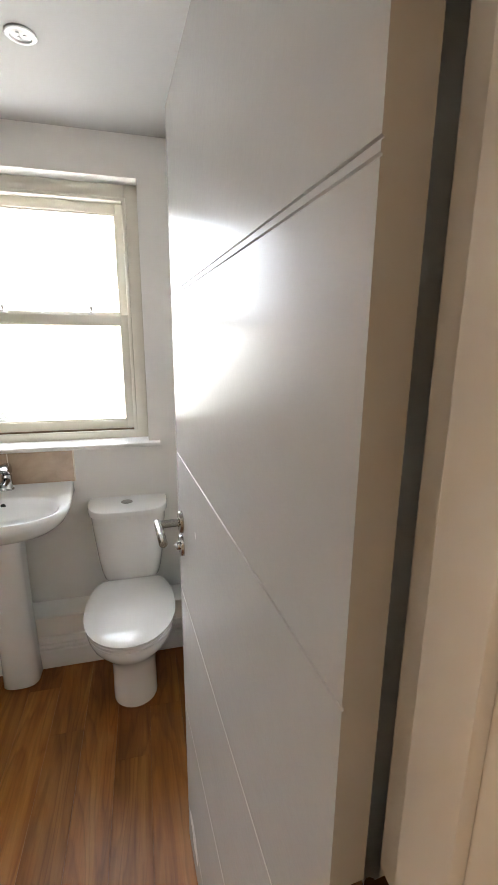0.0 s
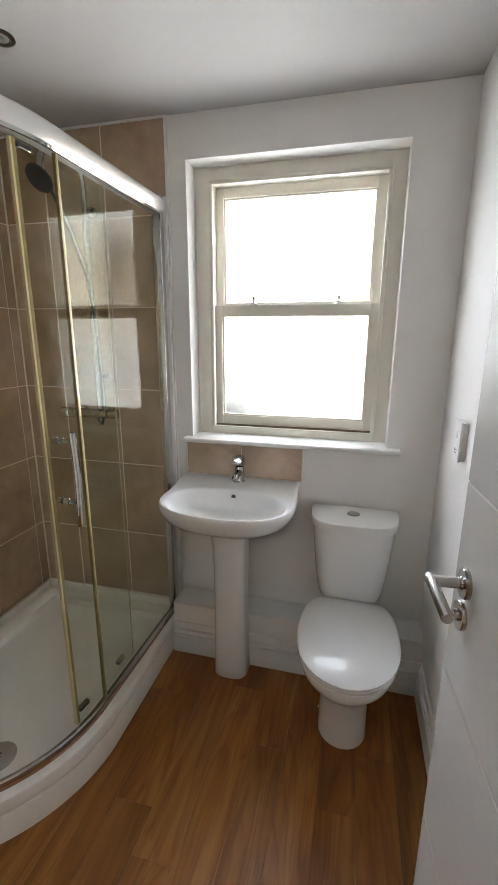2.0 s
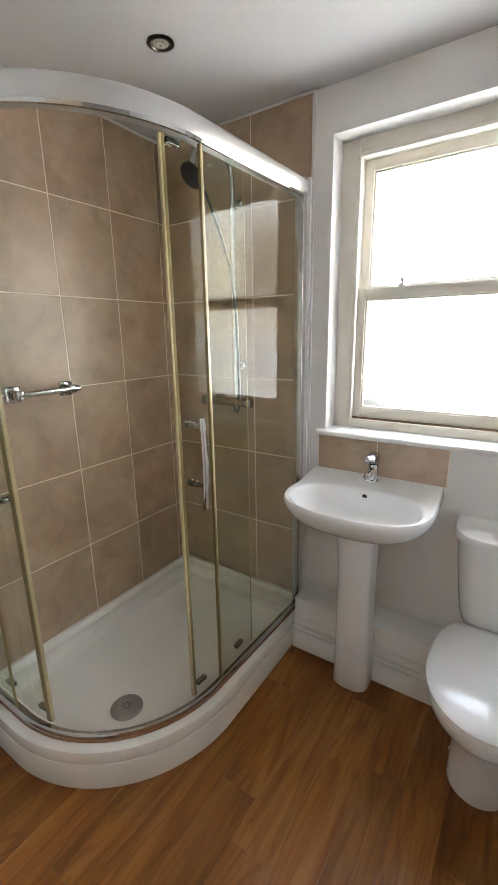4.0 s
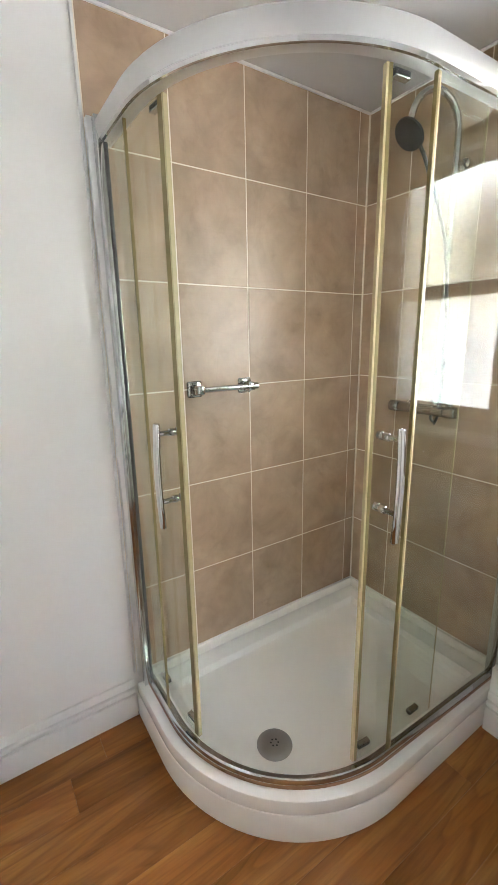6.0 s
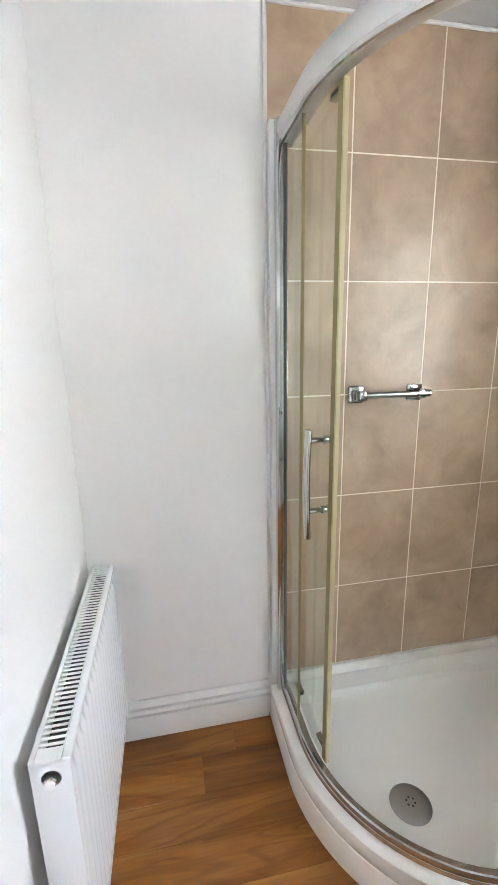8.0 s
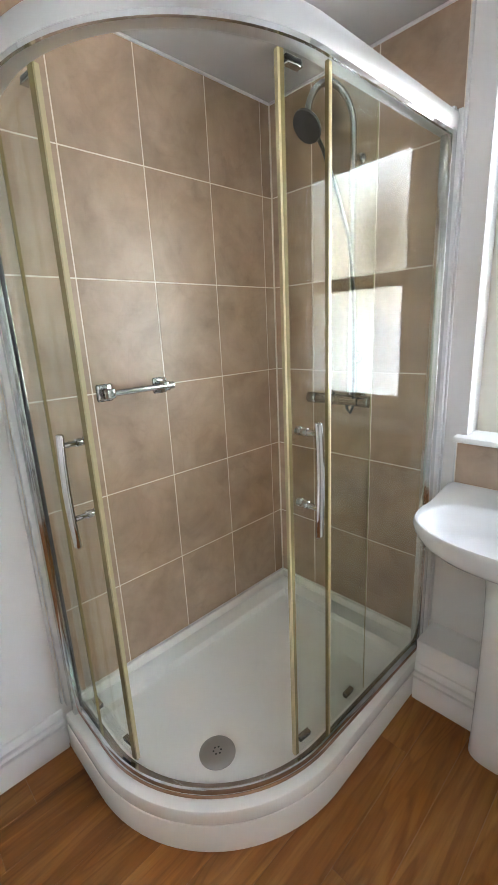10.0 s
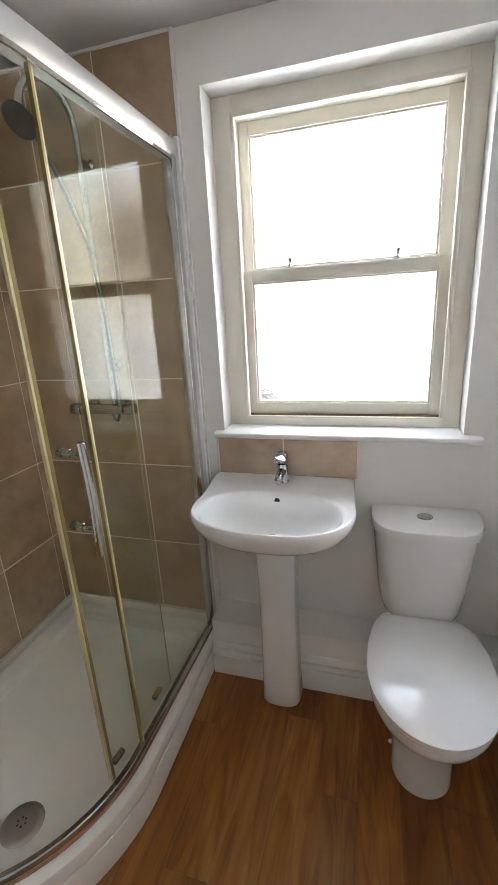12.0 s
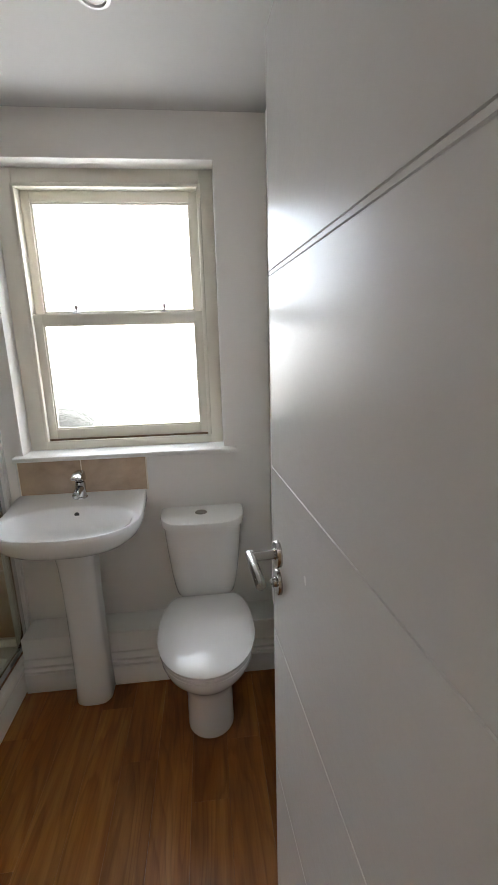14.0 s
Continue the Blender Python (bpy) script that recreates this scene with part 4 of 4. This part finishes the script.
patch = whole("filler_patch", loft(rings), FILLER, "rough white filler patch on the painted wall", "wall patch")
patch.location = (EAST, 1.755, 1.030)


def downlight(x, y, material, label, ring):
    lamp = thing("downlight", label, "downlight", (x, y, TOP), "ceiling downlights")
    part("bezel", lathe([(0.029, 0.0), (0.042, 0.0), (0.0425, -0.003), (0.038, -0.006), (0.031, -0.0065), (0.029, -0.004), (0.027, -0.002)], sides=36), material, lamp, ring)
    part("lens", lathe([(0.001, -0.0032), (0.020, -0.0030), (0.028, -0.0015), (0.0285, 0.0), (0.001, 0.0)], sides=28), LAMPGLASS, lamp)
    for k in range(3):
        a = 2 * math.pi * k / 3
        part("led", lathe([(0.001, -0.0052), (0.004, -0.0050), (0.006, -0.003), (0.001, -0.003)], pose(0.011 * math.cos(a), 0.011 * math.sin(a), 0), 12), LAMPGLASS, lamp)


downlight(0.437, 1.886, SATIN, "recessed satin steel ceiling downlight, switched off", "satin steel ring")
downlight(-0.483, 1.880, DARK_METAL, "recessed ceiling downlight with a darker ring, over the shower", "dark metal ring")

# ---- tiles ----
ROWS = [0.187, 0.531, 0.897, 1.262, 1.627, 1.994, 2.341]
COLS_W = [1.216, 1.481, 1.768, 2.055, 2.342, 2.397]
COLS_N = [-0.997, -0.781, -0.494, -0.209]
JOINT = 0.0022


def grouted(wall, label, bm):
    return part("grout", bm, GROUT, wall, label, False)


grouted(wall_west, "cream grout bed", box(WEST, -1.0009, 1.212, 2.4015, 0.186, TOP))
grouted(wall_north, "cream grout bed", box(-1.0009, -0.206, 2.4009, NORTH, 0.186, TOP))
grouted(wall_north, "cream grout bed", box(-0.158, 0.390, 2.4009, NORTH, 0.8765, 1.0325))


def tile(wall, a0, a1, z0, z1, west):
    bm = bmesh.new()
    a0, a1, z0, z1, e = a0 + JOINT, a1 - JOINT, z0 + JOINT, z1 - JOINT, 0.0012
    if west:
        r = [[(-1.003, a0, z0), (-1.003, a1, z0), (-1.003, a1, z1), (-1.003, a0, z1)], [(-1.0004, a0, z0), (-1.0004, a1, z0), (-1.0004, a1, z1), (-1.0004, a0, z1)], [(-1.0, a0 + e, z0 + e), (-1.0, a1 - e, z0 + e), (-1.0, a1 - e, z1 - e), (-1.0, a0 + e, z1 - e)]]
    else:
        r = [[(a0, 2.403, z0), (a1, 2.403, z0), (a1, 2.403, z1), (a0, 2.403, z1)], [(a0, 2.4004, z0), (a1, 2.4004, z0), (a1, 2.4004, z1), (a0, 2.4004, z1)], [(a0 + e, 2.4, z0 + e), (a1 - e, 2.4, z0 + e), (a1 - e, 2.4, z1 - e), (a0 + e, 2.4, z1 - e)]]
    add_loft(bm, r)
    part("tile", bm, TILE, wall, smooth=False)


for z0, z1 in zip(ROWS, ROWS[1:]):
    for a0, a1 in zip(COLS_W, COLS_W[1:]):
        tile(wall_west, a0, a1, z0, z1, True)
    for a0, a1 in zip(COLS_N, COLS_N[1:]):
        tile(wall_north, a0, a1, z0, z1, False)
for a0, a1 in ((-0.152, 0.111), (0.111, 0.387)):
    tile(wall_north, a0, a1, 0.8775, 1.031, False)
# white edge trims and the sealed joints at the ceiling
part("tile_trim", box(-0.207, -0.198, 2.396, NORTH, 0.27, TOP, 0.002), PVC, wall_north, "white plastic tile trim")
part("tile_trim", box(WEST, -0.996, 1.205, 1.214, 0.187, TOP, 0.002), PVC, wall_west, "white plastic tile trim")
part("tile_trim", box(-0.159, -0.153, 2.3975, NORTH, 0.878, 1.032, 0.001), PVC, wall_north, "white plastic tile trim")
part("sealant", box(-1.002, -0.992, 1.214, 2.40, TOP - 0.009, TOP - 0.0005, 0.003), PVC, wall_west, "white sealant bead")
part("sealant", box(-0.992, -0.207, 2.392, 2.402, TOP - 0.009, TOP - 0.0005, 0.003), PVC, wall_north, "white sealant bead")

# ---- floor planks ----
ENDS = {-9: 0.40, -8: 1.05, -7: 0.927, -6: 0.55, -5: 0.25, -4: 0.80, -3: 1.10, -2: 0.80, -1: 1.572, 0: 1.437, 1: 0.90, 2: 1.870, 3: 1.20, 4: 1.700, 5: 0.70, 6: 1.30, 7: 0.35}
LENGTH, GAP = 1.22, 0.0003
for k in range(-9, 8):
    x0, x1 = max(WEST, 0.031 + 0.1297 * k), min(EAST, 0.031 + 0.1297 * (k + 1))
    cuts = sorted(c for c in (ENDS[k] + LENGTH * j for j in range(-3, 3)) if HALL_S < c < NORTH)
    cuts = [HALL_S] + cuts + [NORTH]
    for y0, y1 in zip(cuts, cuts[1:]):
        r = [[(x0 + GAP, y0 + GAP, -0.004), (x1 - GAP, y0 + GAP, -0.004), (x1 - GAP, y1 - GAP, -0.004), (x0 + GAP, y1 - GAP, -0.004)]]
        r.append([(x, y, -0.0004) for x, y, _ in r[0]])
        r.append([(x0 + GAP + 0.0004, y0 + GAP + 0.0004, 0), (x1 - GAP - 0.0004, y0 + GAP + 0.0004, 0), (x1 - GAP - 0.0004, y1 - GAP - 0.0004, 0), (x0 + GAP + 0.0004, y1 - GAP - 0.0004, 0)])
        part("plank", loft(r), WOOD, floor, smooth=False)
